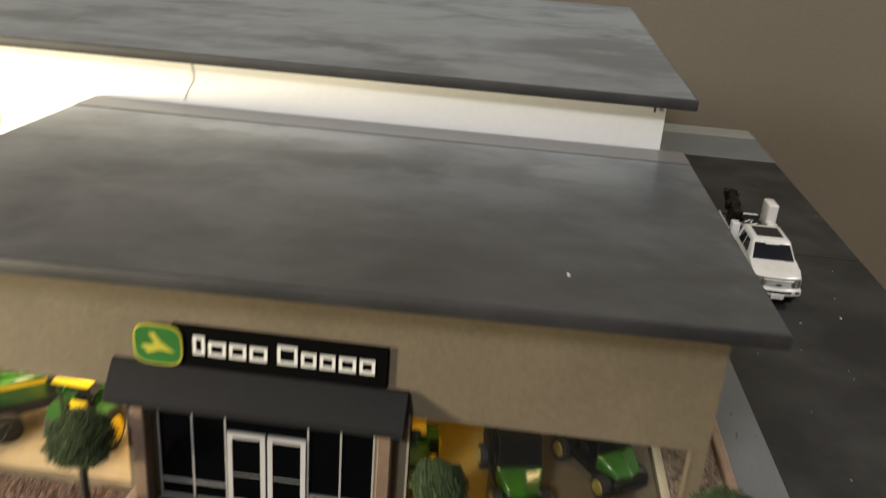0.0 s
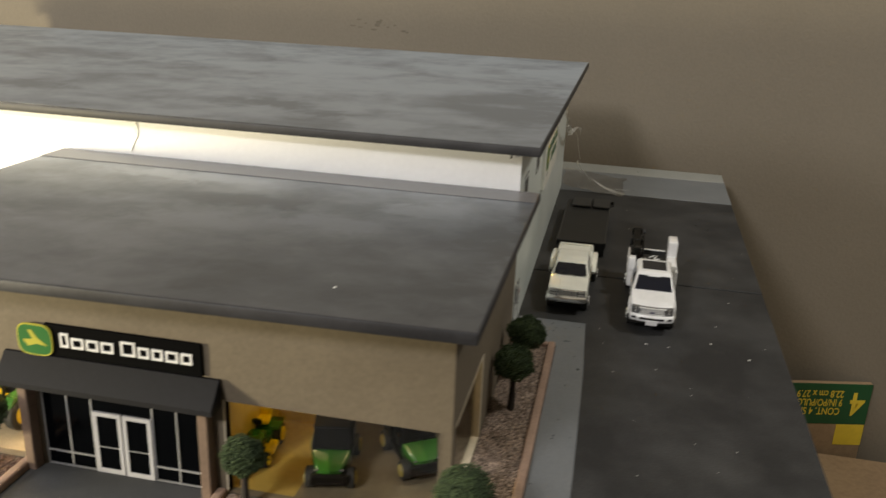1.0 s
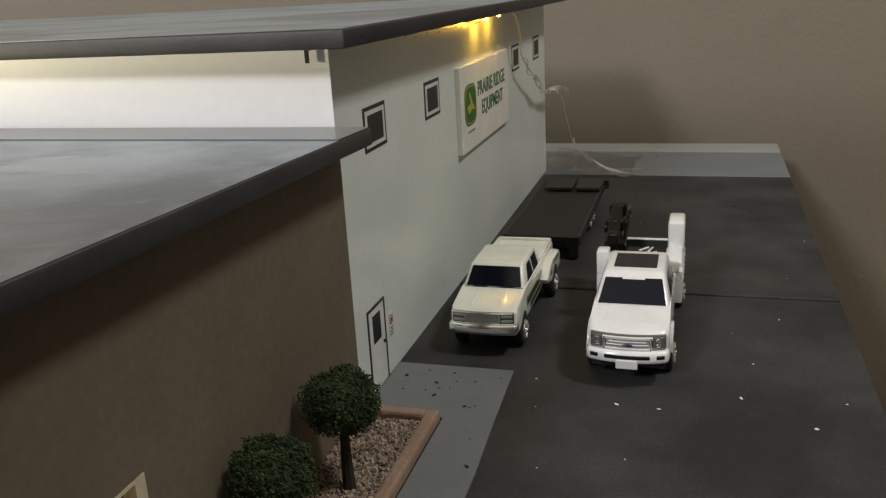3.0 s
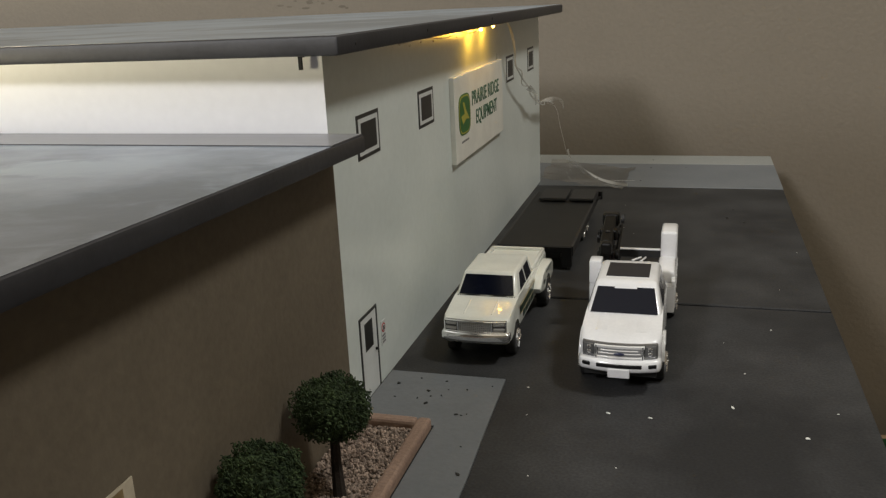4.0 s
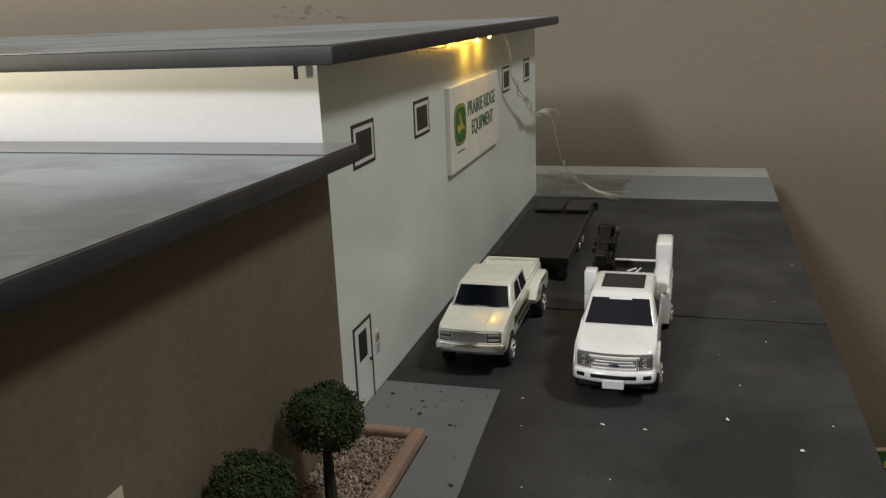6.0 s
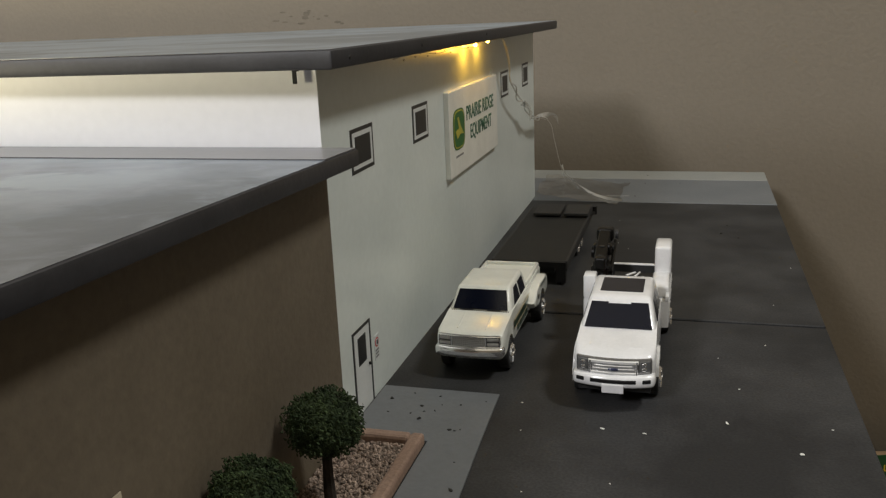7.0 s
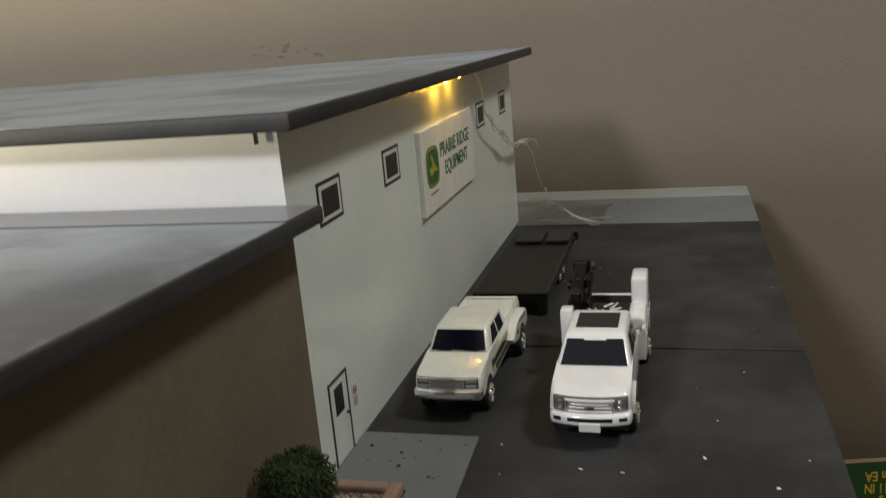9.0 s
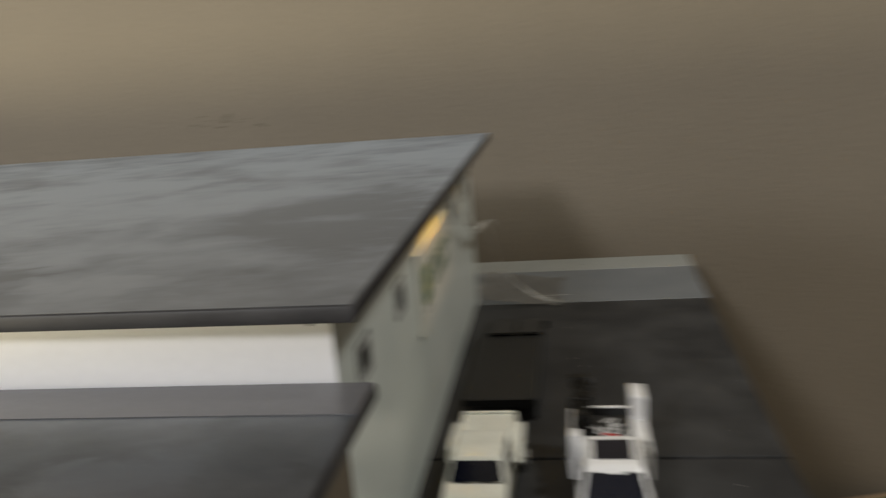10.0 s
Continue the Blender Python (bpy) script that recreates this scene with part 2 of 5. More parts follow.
BLACK.node_tree.nodes["Principled BSDF"].inputs["Specular IOR Level"].default_value = 0.35
TOYBLACK = plain("toy_black_plastic", (0.0028, 0.0026, 0.0022), 0.4)
TOYBLACK.node_tree.nodes["Principled BSDF"].inputs["Specular IOR Level"].default_value = 0.22
MATTBLACK = surface("matt_black_paint", (0.014, 0.014, 0.014), (0.024, 0.024, 0.024), 0.6, 40, 700, 0.15)
RUBBER = plain("black_rubber", (0.015, 0.015, 0.015), 0.75)
DARKGLASS = plain("dark_window_plastic", (0.0045, 0.006, 0.014), 0.12)
DARKGLASS.node_tree.nodes["Principled BSDF"].inputs["Specular IOR Level"].default_value = 0.3
WHITECAR = plain("white_enamel", (0.8, 0.8, 0.805), 0.22, 0, 0.6)
CREAMCAR = plain("cream_enamel", (0.86, 0.87, 0.805), 0.24, 0, 0.6)
CHROME = plain("chrome", (0.95, 0.95, 0.96), 0.14, 0.93)
FOIL = plain("grey_foil", (0.42, 0.42, 0.42), 0.28, 0.45)
BRIGHT = plain("bright_foil", (0.93, 0.93, 0.92), 0.25, 0.35)
SILVER = plain("silver_print", (0.6, 0.6, 0.61), 0.3, 0.6)
SMOKE = plain("smoky_clear_plastic", (0.2, 0.2, 0.2), 0.12, 0.5, 0.8)
DECK = surface("black_deck_paint", (0.006, 0.006, 0.006), (0.0095, 0.0095, 0.009), 0.65, 30, 700, 0.1)
DARKGREEN = plain("dark_green_stripe", (0.02, 0.045, 0.03), 0.3)
TAN = plain("tan_stripe", (0.45, 0.36, 0.2), 0.3)
GREEN = plain("machine_green", (0.022, 0.105, 0.012), 0.25, 0, 0.5)
YELLOW = plain("machine_yellow", (0.8, 0.56, 0.012), 0.3, 0, 0.3)
HUBYELLOW = plain("dull_yellow_hub", (0.30, 0.24, 0.06), 0.4)
LOGOGREEN = plain("emblem_green", (0.02, 0.13, 0.025), 0.4)
LOGOYELLOW = plain("emblem_yellow", (0.42, 0.39, 0.05), 0.4)
SIGNBLACK = plain("black_sign_paint", (0.0022, 0.0022, 0.0025), 0.7)
SIGNBLACK.node_tree.nodes["Principled BSDF"].inputs["Specular IOR Level"].default_value = 0.04
SIGNWHITE = plain("sign_white", (0.78, 0.78, 0.72), 0.4)
INK = plain("dark_green_ink", (0.03, 0.115, 0.065), 0.5)
INKGREY = plain("grey_ink", (0.2, 0.2, 0.2), 0.5)
RED = plain("red_ink", (0.45, 0.03, 0.03), 0.5)
FRAMEWHITE = plain("white_frame", (0.74, 0.74, 0.75), 0.4)
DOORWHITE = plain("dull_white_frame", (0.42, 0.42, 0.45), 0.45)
PRINTWHITE = plain("printed_white", (0.66, 0.68, 0.67), 0.45)
PRINTBLACK = plain("printed_black", (0.02, 0.02, 0.02), 0.45)
PANE = plain("black_glass", (0.0015, 0.0018, 0.0024), 0.06)
PANE.node_tree.nodes["Principled BSDF"].inputs["Specular IOR Level"].default_value = 0.06
BARK = surface("tree_bark", (0.016, 0.012, 0.009), (0.034, 0.024, 0.018), 0.85, 120, 1200, 0.5)
LEAF = surface("foliage_flock", (0.022, 0.040, 0.015), (0.054, 0.082, 0.030), 0.9, 120, 1500, 0.6, grain=0.3)
CARD = surface("cardboard", (0.27, 0.18, 0.105), (0.33, 0.225, 0.13), 0.8, 6, 150, 0.1)
PACKGREEN = plain("package_green", (0.012, 0.085, 0.03), 0.45)
PACKYELLOW = plain("package_yellow", (0.75, 0.55, 0.05), 0.45)
WIRE = plain("pale_wire", (0.75, 0.74, 0.7), 0.25, 0, 0.6)
PEARL = plain("clear_bulb_plastic", (0.85, 0.84, 0.78), 0.1, 0.0, 0.8)
PLASTICWRAP = clear("clear_plastic", (0.93, 0.93, 0.92), 0.2, 0.34)
LEDGOLD = glow("warm_led", (1.0, 0.6, 0.12), 14)
WINDOWPANE = clear("window_glass", (0.98, 0.98, 0.96), 0.02, 0.02)
SPECK = plain("white_speck", (0.75, 0.75, 0.7), 0.7)
DIRT = plain("dark_crumb", (0.03, 0.028, 0.025), 0.9)

# ---- shaping helpers (full-size metres; part() brings them to the model's scale) ----
def box(bm, x0, x1, y0, y1, z0, z1, bevel=0.0, seg=1):
    vs = [bm.verts.new((x, y, z)) for z in (z0, z1) for y in (y0, y1) for x in (x0, x1)]
    fs = [bm.faces.new([vs[i] for i in f]) for f in ((0, 2, 3, 1), (4, 5, 7, 6), (0, 1, 5, 4), (2, 6, 7, 3), (0, 4, 6, 2), (1, 3, 7, 5))]
    if bevel:
        es = list({e for f in fs for e in f.edges})
        bmesh.ops.bevel(bm, geom=es, offset=bevel, segments=seg, affect="EDGES", profile=0.5)
    return bm


def frustum(bm, bottom, top, bevel=0.0, seg=2):
    """bottom and top: (x0, x1, y0, y1, z)."""
    vs = [bm.verts.new((x, y, q[4])) for q in (bottom, top) for y in q[2:4] for x in q[0:2]]
    fs = [bm.faces.new([vs[i] for i in f]) for f in ((0, 2, 3, 1), (4, 5, 7, 6), (0, 1, 5, 4), (2, 6, 7, 3), (0, 4, 6, 2), (1, 3, 7, 5))]
    if bevel:
        bmesh.ops.bevel(bm, geom=list({e for f in fs for e in f.edges}), offset=bevel, segments=seg, affect="EDGES", profile=0.5)
    return bm


def prism(bm, poly, axis, a0, a1, bevel=0.0, seg=2):
    """poly: corners in the two other axes (in the order x, y, z), pushed along axis from a0 to a1."""
    def at(p, a):
        return (a, p[0], p[1]) if axis == "x" else (p[0], a, p[1]) if axis == "y" else (p[0], p[1], a)
    lo, hi = [bm.verts.new(at(p, a0)) for p in poly], [bm.verts.new(at(p, a1)) for p in poly]
    caps = [bm.faces.new(lo), bm.faces.new(hi)]
    n = len(poly)
    for i in range(n):
        bm.faces.new((lo[i], lo[(i + 1) % n], hi[(i + 1) % n], hi[i]))
    if bevel:
        bmesh.ops.bevel(bm, geom=list({e for f in caps for e in f.edges}), offset=bevel, segments=seg, affect="EDGES", profile=0.5)
    bmesh.ops.recalc_face_normals(bm, faces=bm.faces[:])
    return bm


def rod(bm, p0, p1, r0, r1=None, n=10):
    p0, p1 = Vector(p0), Vector(p1)
    m = Matrix.Translation((p0 + p1) / 2) @ (p1 - p0).to_track_quat("Z", "Y").to_matrix().to_4x4()
    bmesh.ops.create_cone(bm, cap_ends=True, segments=n, radius1=r0, radius2=r0 if r1 is None else r1, depth=(p1 - p0).length, matrix=m)
    return bm


def ball(bm, c, r, squash=(1, 1, 1), u=12, v=8):
    bmesh.ops.create_uvsphere(bm, u_segments=u, v_segments=v, radius=r, matrix=Matrix.Translation(c) @ Matrix.Diagonal((*squash, 1)))
    return bm


def quad(bm, a, b, c, d, thick=0.02):
    """A thin plate with the corners a, b, c, d, grown along its normal."""
    a, b, c, d = (Vector(v) for v in (a, b, c, d))
    nrm = (b - a).cross(d - a).normalized() * thick
    lo, hi = [bm.verts.new(v) for v in (a, b, c, d)], [bm.verts.new(v + nrm) for v in (a, b, c, d)]
    bm.faces.new(lo[::-1])
    bm.faces.new(hi)
    for i in range(4):
        bm.faces.new((lo[i], lo[(i + 1) % 4], hi[(i + 1) % 4], hi[i]))
    return bm


def panel(bm, axis, a0, a1, u0, u1, z0, z1, holes=()):
    """A wall a0..a1 thick across axis, from u0 to u1 along the other level axis, with holes (u0, u1, z0, z1) right through it."""
    us = sorted({u0, u1, *[h[i] for h in holes for i in (0, 1)]})
    zs = sorted({z0, z1, *[h[i] for h in holes for i in (2, 3)]})
    solid = {}
    for i in range(len(us) - 1):
        for j in range(len(zs) - 1):
            cu, cz = (us[i] + us[i + 1]) / 2, (zs[j] + zs[j + 1]) / 2
            solid[i, j] = not any(h[0] < cu < h[1] and h[2] < cz < h[3] for h in holes)
    v = {}

    def vert(k, i, j):
        if (k, i, j) not in v:
            a = (a0, a1)[k]
            v[k, i, j] = bm.verts.new((a, us[i], zs[j]) if axis == "x" else (us[i], a, zs[j]))
        return v[k, i, j]
    for (i, j), full in solid.items():
        if not full:
            continue
        for k in (0, 1):
            bm.faces.new([vert(k, *c) for c in ((i, j), (i + 1, j), (i + 1, j + 1), (i, j + 1))])
        for di, dj, c0, c1 in ((-1, 0, (i, j), (i, j + 1)), (1, 0, (i + 1, j), (i + 1, j + 1)), (0, -1, (i, j), (i + 1, j)), (0, 1, (i, j + 1), (i + 1, j + 1))):
            if not solid.get((i + di, j + dj), False):
                bm.faces.new([vert(0, *c0), vert(0, *c1), vert(1, *c1), vert(1, *c0)])
    bmesh.ops.recalc_face_normals(bm, faces=bm.faces[:])
    return bm


def B():
    return bmesh.new()


def part(name, bm, material, parent=None, label="", smooth=False, at=None):
    """Links a bmesh as one mesh object, at the model's scale, under a thing or a part."""
    bm.transform(Matrix.Scale(K, 4))
    me = bpy.data.meshes.new(name)
    bm.to_mesh(me)
    bm.free()
    me.materials.append(material)
    if smooth:
        me.polygons.foreach_set("use_smooth", [True] * len(me.polygons))
        me.set_sharp_from_angle(angle=radians(38))
    ob = new(name, me)
    if at:
        ob.location = [K * v for v in at]
    if parent:
        ob.parent = parent
    if label:
        tagged(ob, label)
    return ob


def root(name, place, label, category, group="", kind="", turn=0.0):
    ob = new(name)
    ob.empty_display_size = 0.01
    ob.matrix_world = Matrix.Translation([K * v for v in place]) @ Matrix.Rotation(radians(turn), 4, "Z")
    return tagged(ob, label, category, group, kind)


def lettering(name, words, parent, place, height, material, turn, label="", width=None):
    """Letters of the built-in font as a thin mesh, of that cap height, centred on place; turn: Euler degrees."""
    data = bpy.data.curves.new(name, "FONT")
    data.body, data.size, data.extrude, data.align_x, data.align_y = words, 1.0, 0.01, "CENTER", "CENTER"
    data.offset = 0.012
    ob = new(name, data)
    dg = bpy.context.evaluated_depsgraph_get()
    me = bpy.data.meshes.new_from_object(ob.evaluated_get(dg))
    bpy.data.objects.remove(ob)
    xs = [v.co.x for v in me.vertices]
    s = height / 0.69
    sx = width / (max(xs) - min(xs)) if width else s
    m = pose(*[K * v for v in place], *turn) @ Matrix.Diagonal((K * sx, K * s, K * s, 1))
    me.transform(m)
    me.materials.clear()
    me.materials.append(material)
    out = new(name, me)
    out.parent = parent
    if label:
        tagged(out, label)
    return out

# ---- room ----
def structure(name, bm, material, label, category):
    return tagged(part(name, bm, material), label, category, kind="structure")


WALL_Y = 52.5
structure("wall_north", box(B(), -130, 125, WALL_Y, WALL_Y + 8, -48, 115), WALLPAINT, "beige painted wall with fine orange-peel texture", "wall")
structure("wall_east", box(B(), 125, 133, -150, WALL_Y + 8, -48, 115), WALLPAINT, "plain beige painted side wall", "wall")
structure("wall_south", box(B(), -130, 125, -158, -150, -48, 115), WALLPAINT, "plain beige painted wall behind the viewer", "wall")
# Unseen wall; its opening is added only for the west light
structure("wall_west", panel(B(), "x", -138, -130, -158, WALL_Y + 8, -48, 115, [(-51, -3, 36, 86)]), WALLPAINT, "plain beige painted wall, unseen, with an opening added for the west light", "wall")
structure("floor", box(B(), -138, 133, -158, WALL_Y + 8, -54, -48), CARPET, "plain brown carpet floor", "floor")
structure("ceiling", box(B(), -138, 133, -158, WALL_Y + 8, 115, 121), CEILING, "plain off-white ceiling", "ceiling")

# faint scuffs on the wall above the workshop roof
bm = B()
rng = random.Random(3)
for i in range(16):
    x, z, r = -17 + rng.gauss(0, 1.3), 9.9 + rng.gauss(0, 0.25), rng.uniform(0.05, 0.17)
    ball(bm, (x, WALL_Y - 0.005, z), r, (rng.uniform(0.9, 2.4), 0.03, 0.55), 9, 5)
tagged(part("wall_scuffs", bm, surface("scuff", (0.115, 0.097, 0.07), (0.165, 0.14, 0.104), 0.8, 80)), "small dark scuff marks on the beige wall", "scuff marks", kind="stuff")

# table under the model
table = root("table", (0, 0, 0), "plain wooden table carrying the model board", "table")
part("tabletop", box(B(), -61, 12.2, -9, 49.2, -3.4, -1.2, 0.1), surface("table_wood", (0.22, 0.14, 0.08), (0.3, 0.2, 0.12), 0.5, 10, 200, 0.1, stretch=(1, 8, 1)), table)
for x in (-58, 10):
    for y in (-6, 46.5):
        part("leg", box(B(), x - 1.8, x + 1.8, y - 1.8, y + 1.8, -48, -3.4, 0.1), BARK, table)

# ---- model ground ----
EDGE = 12.72
structure("ground_board", box(B(), -62, EDGE, -10, 48.95, -1.2, -0.3, 0.05), MATTBLACK, "thin board base painted black", "board")
structure("road", box(B(), -62, EDGE - 0.02, -10, 23.22, -0.3, 0.0, 0.03), ASPHALT, "matt black painted asphalt lot on the model board", "lot")
structure("road", box(B(), -62, EDGE - 0.02, 23.38, 40.4, -0.3, 0.0, 0.03), ASPHALT, "matt black painted asphalt lot, worn and dusty", "lot")
structure("pavement", box(B(), -62, EDGE, 40.4, 46.4, -0.3, 0.02, 0.03), PAVE, "grey painted rear pavement strip", "pavement")
structure("pavement", box(B(), -62, EDGE, 46.4, 48.95, -0.3, 0.03, 0.03), PAVELIGHT, "light grey painted strip along the board's back edge", "pavement")
structure("pavement", prism(B(), [(0.55, 16.64), (0.55, 13.78), (2.6, 13.78), (2.6, -3.6), (4.1, -3.6), (4.08, 4.0), (3.96, 11.6), (3.86, 13.8), (3.76, 16.64)], "z", 0, 0.05), PAVE, "grey painted pavement by the workshop door and gravel bed", "pavement")
structure("pavement", box(B(), -30, 4.1, -6.5, -3.6, 0, 0.05), PAVE, "grey painted pavement in front of the showroom", "pavement")
structure("pavement", box(B(), -30, -13.6, -3.6, -2.3, 0, 0.05), PAVE, "grey painted pavement before the mulch bed's kerb", "pavement")
structure("pavement", box(B(), -7.0, 2.6, -3.6, -2.3, 0, 0.05), PAVE, "grey painted pavement before the gravel bed's kerb", "pavement")
structure("pavement", box(B(), -13.6, -7.0, -3.6, -0.12, 0, 0.05), PAVEDARK, "dark grey entrance pavement, deepened against the front light", "pavement")

# kerbs round the beds
def kerb(x0, x1, y0, y1):
    tagged(part("kerb", box(B(), x0, x1, y0, y1, 0, 0.32, 0.08, 2), KERB), "pinkish tan painted kerb around a gravel bed", "kerb", "bed kerbs", "structure")


kerb(2.25, 2.58, -2.3, 13.7)
kerb(0.56, 2.25, 13.38, 13.7)
kerb(-7.0, 2.25, -2.3, -1.97)
kerb(-7.0, -6.67, -1.97, -0.15)
kerb(-30, -13.6, -2.3, -1.97)
kerb(-13.93, -13.6, -1.97, -0.15)


def stones(name, rects, count, material, size, label, category, seed):
    """Loose stones heaped over some rectangles, in one mesh."""
    rng = random.Random(seed)
    verts, faces = [], []
    base = B()
    bmesh.ops.create_icosphere(base, subdivisions=1, radius=1)
    bv, bf = [v.co.copy() for v in base.verts], [[v.index for v in f.verts] for f in base.faces]
    base.free()
    total = sum((r[1] - r[0]) * (r[3] - r[2]) for r in rects)
    for x0, x1, y0, y1 in rects:
        for _ in range(int(count * (x1 - x0) * (y1 - y0) / total)):
            s = rng.uniform(*size)
            m = pose(rng.uniform(x0, x1), rng.uniform(y0, y1), 0.08 + rng.uniform(0, 0.06), *[rng.uniform(0, 360) for _ in range(3)]) @ Matrix.Diagonal((s, s * rng.uniform(0.6, 0.9), s * rng.uniform(0.45, 0.75), 1))
            k = len(verts)
            verts += [(m @ (v * rng.uniform(0.85, 1.15))) * K for v in bv]
            faces += [[k + i for i in f] for f in bf]
    me = bpy.data.meshes.new(name)
    me.from_pydata(verts, [], faces)
    me.materials.append(material)
    tagged(new(name, me), label, category, kind="stuff")


def island_vary(m, spread):
    """Gives each loose piece of a joined mesh its own lightness."""
    nt = m.node_tree
    n, l = nt.nodes, nt.links
    link = n["Principled BSDF"].inputs["Base Color"].links[0]
    geo, r, s = n.new("ShaderNodeNewGeometry"), n.new("ShaderNodeMapRange"), n.new("ShaderNodeVectorMath")
    r.inputs["To Min"].default_value, r.inputs["To Max"].default_value = 1 - spread, 1 + spread
    s.operation = "SCALE"
    l.new(geo.outputs["Random Per Island"], r.inputs["Value"])
    l.new(link.from_socket, s.inputs[0])
    l.new(r.outputs[0], s.inputs["Scale"])
    l.new(s.outputs[0], n["Principled BSDF"].inputs["Base Color"])


island_vary(PEBBLE, 0.6)
island_vary(MULCH, 0.5)
island_vary(LEAF, 0.45)
structure("bed", box(B(), 0.56, 2.25, -1.97, 13.38, 0, 0.07), SOIL, "dusty gravel bed beside the showroom", "bed")
structure("bed", box(B(), -6.67, 0.56, -1.97, -0.15, 0, 0.07), SOIL, "dusty gravel bed in front of the showroom window", "bed")
structure("bed", box(B(), -30, -13.93, -1.97, -0.15, 0, 0.07), SOIL, "brown mulch bed in front of the showroom window", "bed")
stones("gravel", [(0.6, 2.22, -1.9, 13.35), (-6.6, 0.6, -1.9, -0.2)], 17000, PEBBLE, (0.022, 0.066), "pinkish grey crushed stone filling the beds", "gravel", 5)
stones("mulch", [(-24, -13.95, -1.95, -0.2)], 7000, MULCH, (0.025, 0.062), "reddish brown stones filling the front bed", "gravel", 6)

# ---- showroom building ----
show = root("showroom_building", (0, 0, 0), "tan stucco model showroom with dark grey roof and canopy", "model building")
FR = -0.1
part("front_wall", panel(B(), "y", FR, FR + 0.3, -20.6, 0.55, 0, 7.0, [(-20.0, -14.0, 0.12, 3.35), (-13.25, -7.5, 0.0, 3.15), (-6.65, 0.22, 0.12, 3.45)]), STUCCO, show)
part("side_wall", panel(B(), "x", 0.25, 0.55, FR + 0.3, 13.72, 0, 6.8, [(0.45, 5.45, 0.12, 3.42)]), STUCCO, show)
part("left_wall", box(B(), -20.6, -20.3, FR + 0.3, 13.72, 0, 6.8), STUCCO, show)
part("interior_floor", box(B(), -20.3, -7.2, FR + 0.3, 13.72, 0, 0.06), FLOORING, show, "pale tan showroom floor")
# Yellow light on this stretch is put into the floor colour
part("interior_floor", box(B(), -7.2, -4.6, FR + 0.3, 13.72, 0, 0.06), surface("yellow_lit_floor", (0.37, 0.255, 0.055), (0.44, 0.31, 0.075), 0.45, 16, 300, 0.08), show, "showroom floor coloured as if lit yellow")
part("interior_floor", box(B(), -4.6, 0.25, FR + 0.3, 13.72, 0, 0.058), DIMFLOOR, show, "showroom floor of the right bay, its dimness in the colour")
part("interior_wall", box(B(), -6.9, -4.6, 4.6, 4.8, 0.06, 3.6), GOLD, show, "gold painted inner wall")
part("interior_wall", box(B(), -4.6, 0.25, 7.0, 7.2, 0.06, 3.6), STUCCO, show)
part("interior_wall", box(B(), -20.3, -13.6, 5.6, 5.8, 0.06, 3.6), FLOORING, show)
part("interior_wall", box(B(), -7.2, -6.9, 0.25, 4.8, 0.06, 3.6), GOLD, show)
part("interior_wall", box(B(), -13.8, -13.5, 0.25, 5.6, 0.06, 3.6), FLOORING, show)
part("ceiling_panel", box(B(), -20.3, 0.25, FR + 0.3, 13.7, 3.6, 3.7), FRAMEWHITE, show)
part("jamb", box(B(), 0.32, 0.56, 5.2, 5.44, 0.14, 3.41), CREAM, show, "cream painted window jamb")
part("head_trim", box(B(), 0.3, 0.56, 0.46, 5.2, 3.35, 3.41), CREAM, show)
part("jamb", box(B(), 0.16, 0.22, FR - 0.01, FR + 0.29, 0.12, 3.45), STUCCO, show)
part("jamb", box(B(), -6.71, -6.65, FR - 0.03, FR + 0.32, 0.12, 3.5), CREAM, show, "cream painted window jamb")
part("sill", box(B(), 0.3, 0.56, 0.46, 5.2, 0.125, 0.17), CREAM, show)
for x0, x1, z1 in ((-20.0, -14.0, 3.35), (-6.65, 0.16, 3.45)):
    p = part("window_pane", box(B(), x0, x1, FR + 0.14, FR + 0.16, 0.12, z1), WINDOWPANE, show, "clear plastic showroom window")
    p.visible_shadow = False
p = part("window_pane", box(B(), 0.39, 0.41, 0.46, 5.2, 0.17, 3.35), WINDOWPANE, show, "clear plastic showroom side window")
p.visible_shadow = False

# roof: it falls towards the back; a plain strip runs along its back edge
def slope(y):
    return 7.12 + (13.66 - y) * 0.022


def slab(bm, corners, z0, z1):
    """A slab over four corners (x, y), each from z0(x, y) to z1(x, y)."""
    lo, hi = [bm.verts.new((x, y, z0(x, y))) for x, y in corners], [bm.verts.new((x, y, z1(x, y))) for x, y in corners]
    bm.faces.new(lo[::-1])
    bm.faces.new(hi)
    for i in range(4):
        bm.faces.new((lo[i], lo[(i + 1) % 4], hi[(i + 1) % 4], hi[i]))
    bmesh.ops.recalc_face_normals(bm, faces=bm.faces[:])
    return bm


def worn_edge(bm, r):
    bmesh.ops.bevel(bm, geom=bm.edges[:], offset=r, segments=2, affect="EDGES", profile=0.5)
    return bm


roof1 = part("roof", worn_edge(slab(B(), [(-21.2, -2.15), (1.35, -1.45), (1.40, 13.66), (-21.2, 13.66)], lambda x, y: slope(y) - 0.38, lambda x, y: slope(y)), 0.06), ROOFEDGE, show, "dark grey painted roof board", True)
part("roof_covering", slab(B(), [(-21.14, -2.09), (1.29, -1.39), (1.34, 11.9), (-21.14, 11.9)], lambda x, y: slope(y) + 0.002, lambda x, y: slope(y) + 0.008), ROOF, roof1, "smudged grey roof paint")
part("flashing", slab(B(), [(-21.16, 11.9), (1.34, 11.9), (1.34, 13.6), (-21.14, 13.6)], lambda x, y: slope(y) + 0.004, lambda x, y: slope(y) + 0.03), ROOFSTRIP, roof1, "plain grey strip along the back edge")

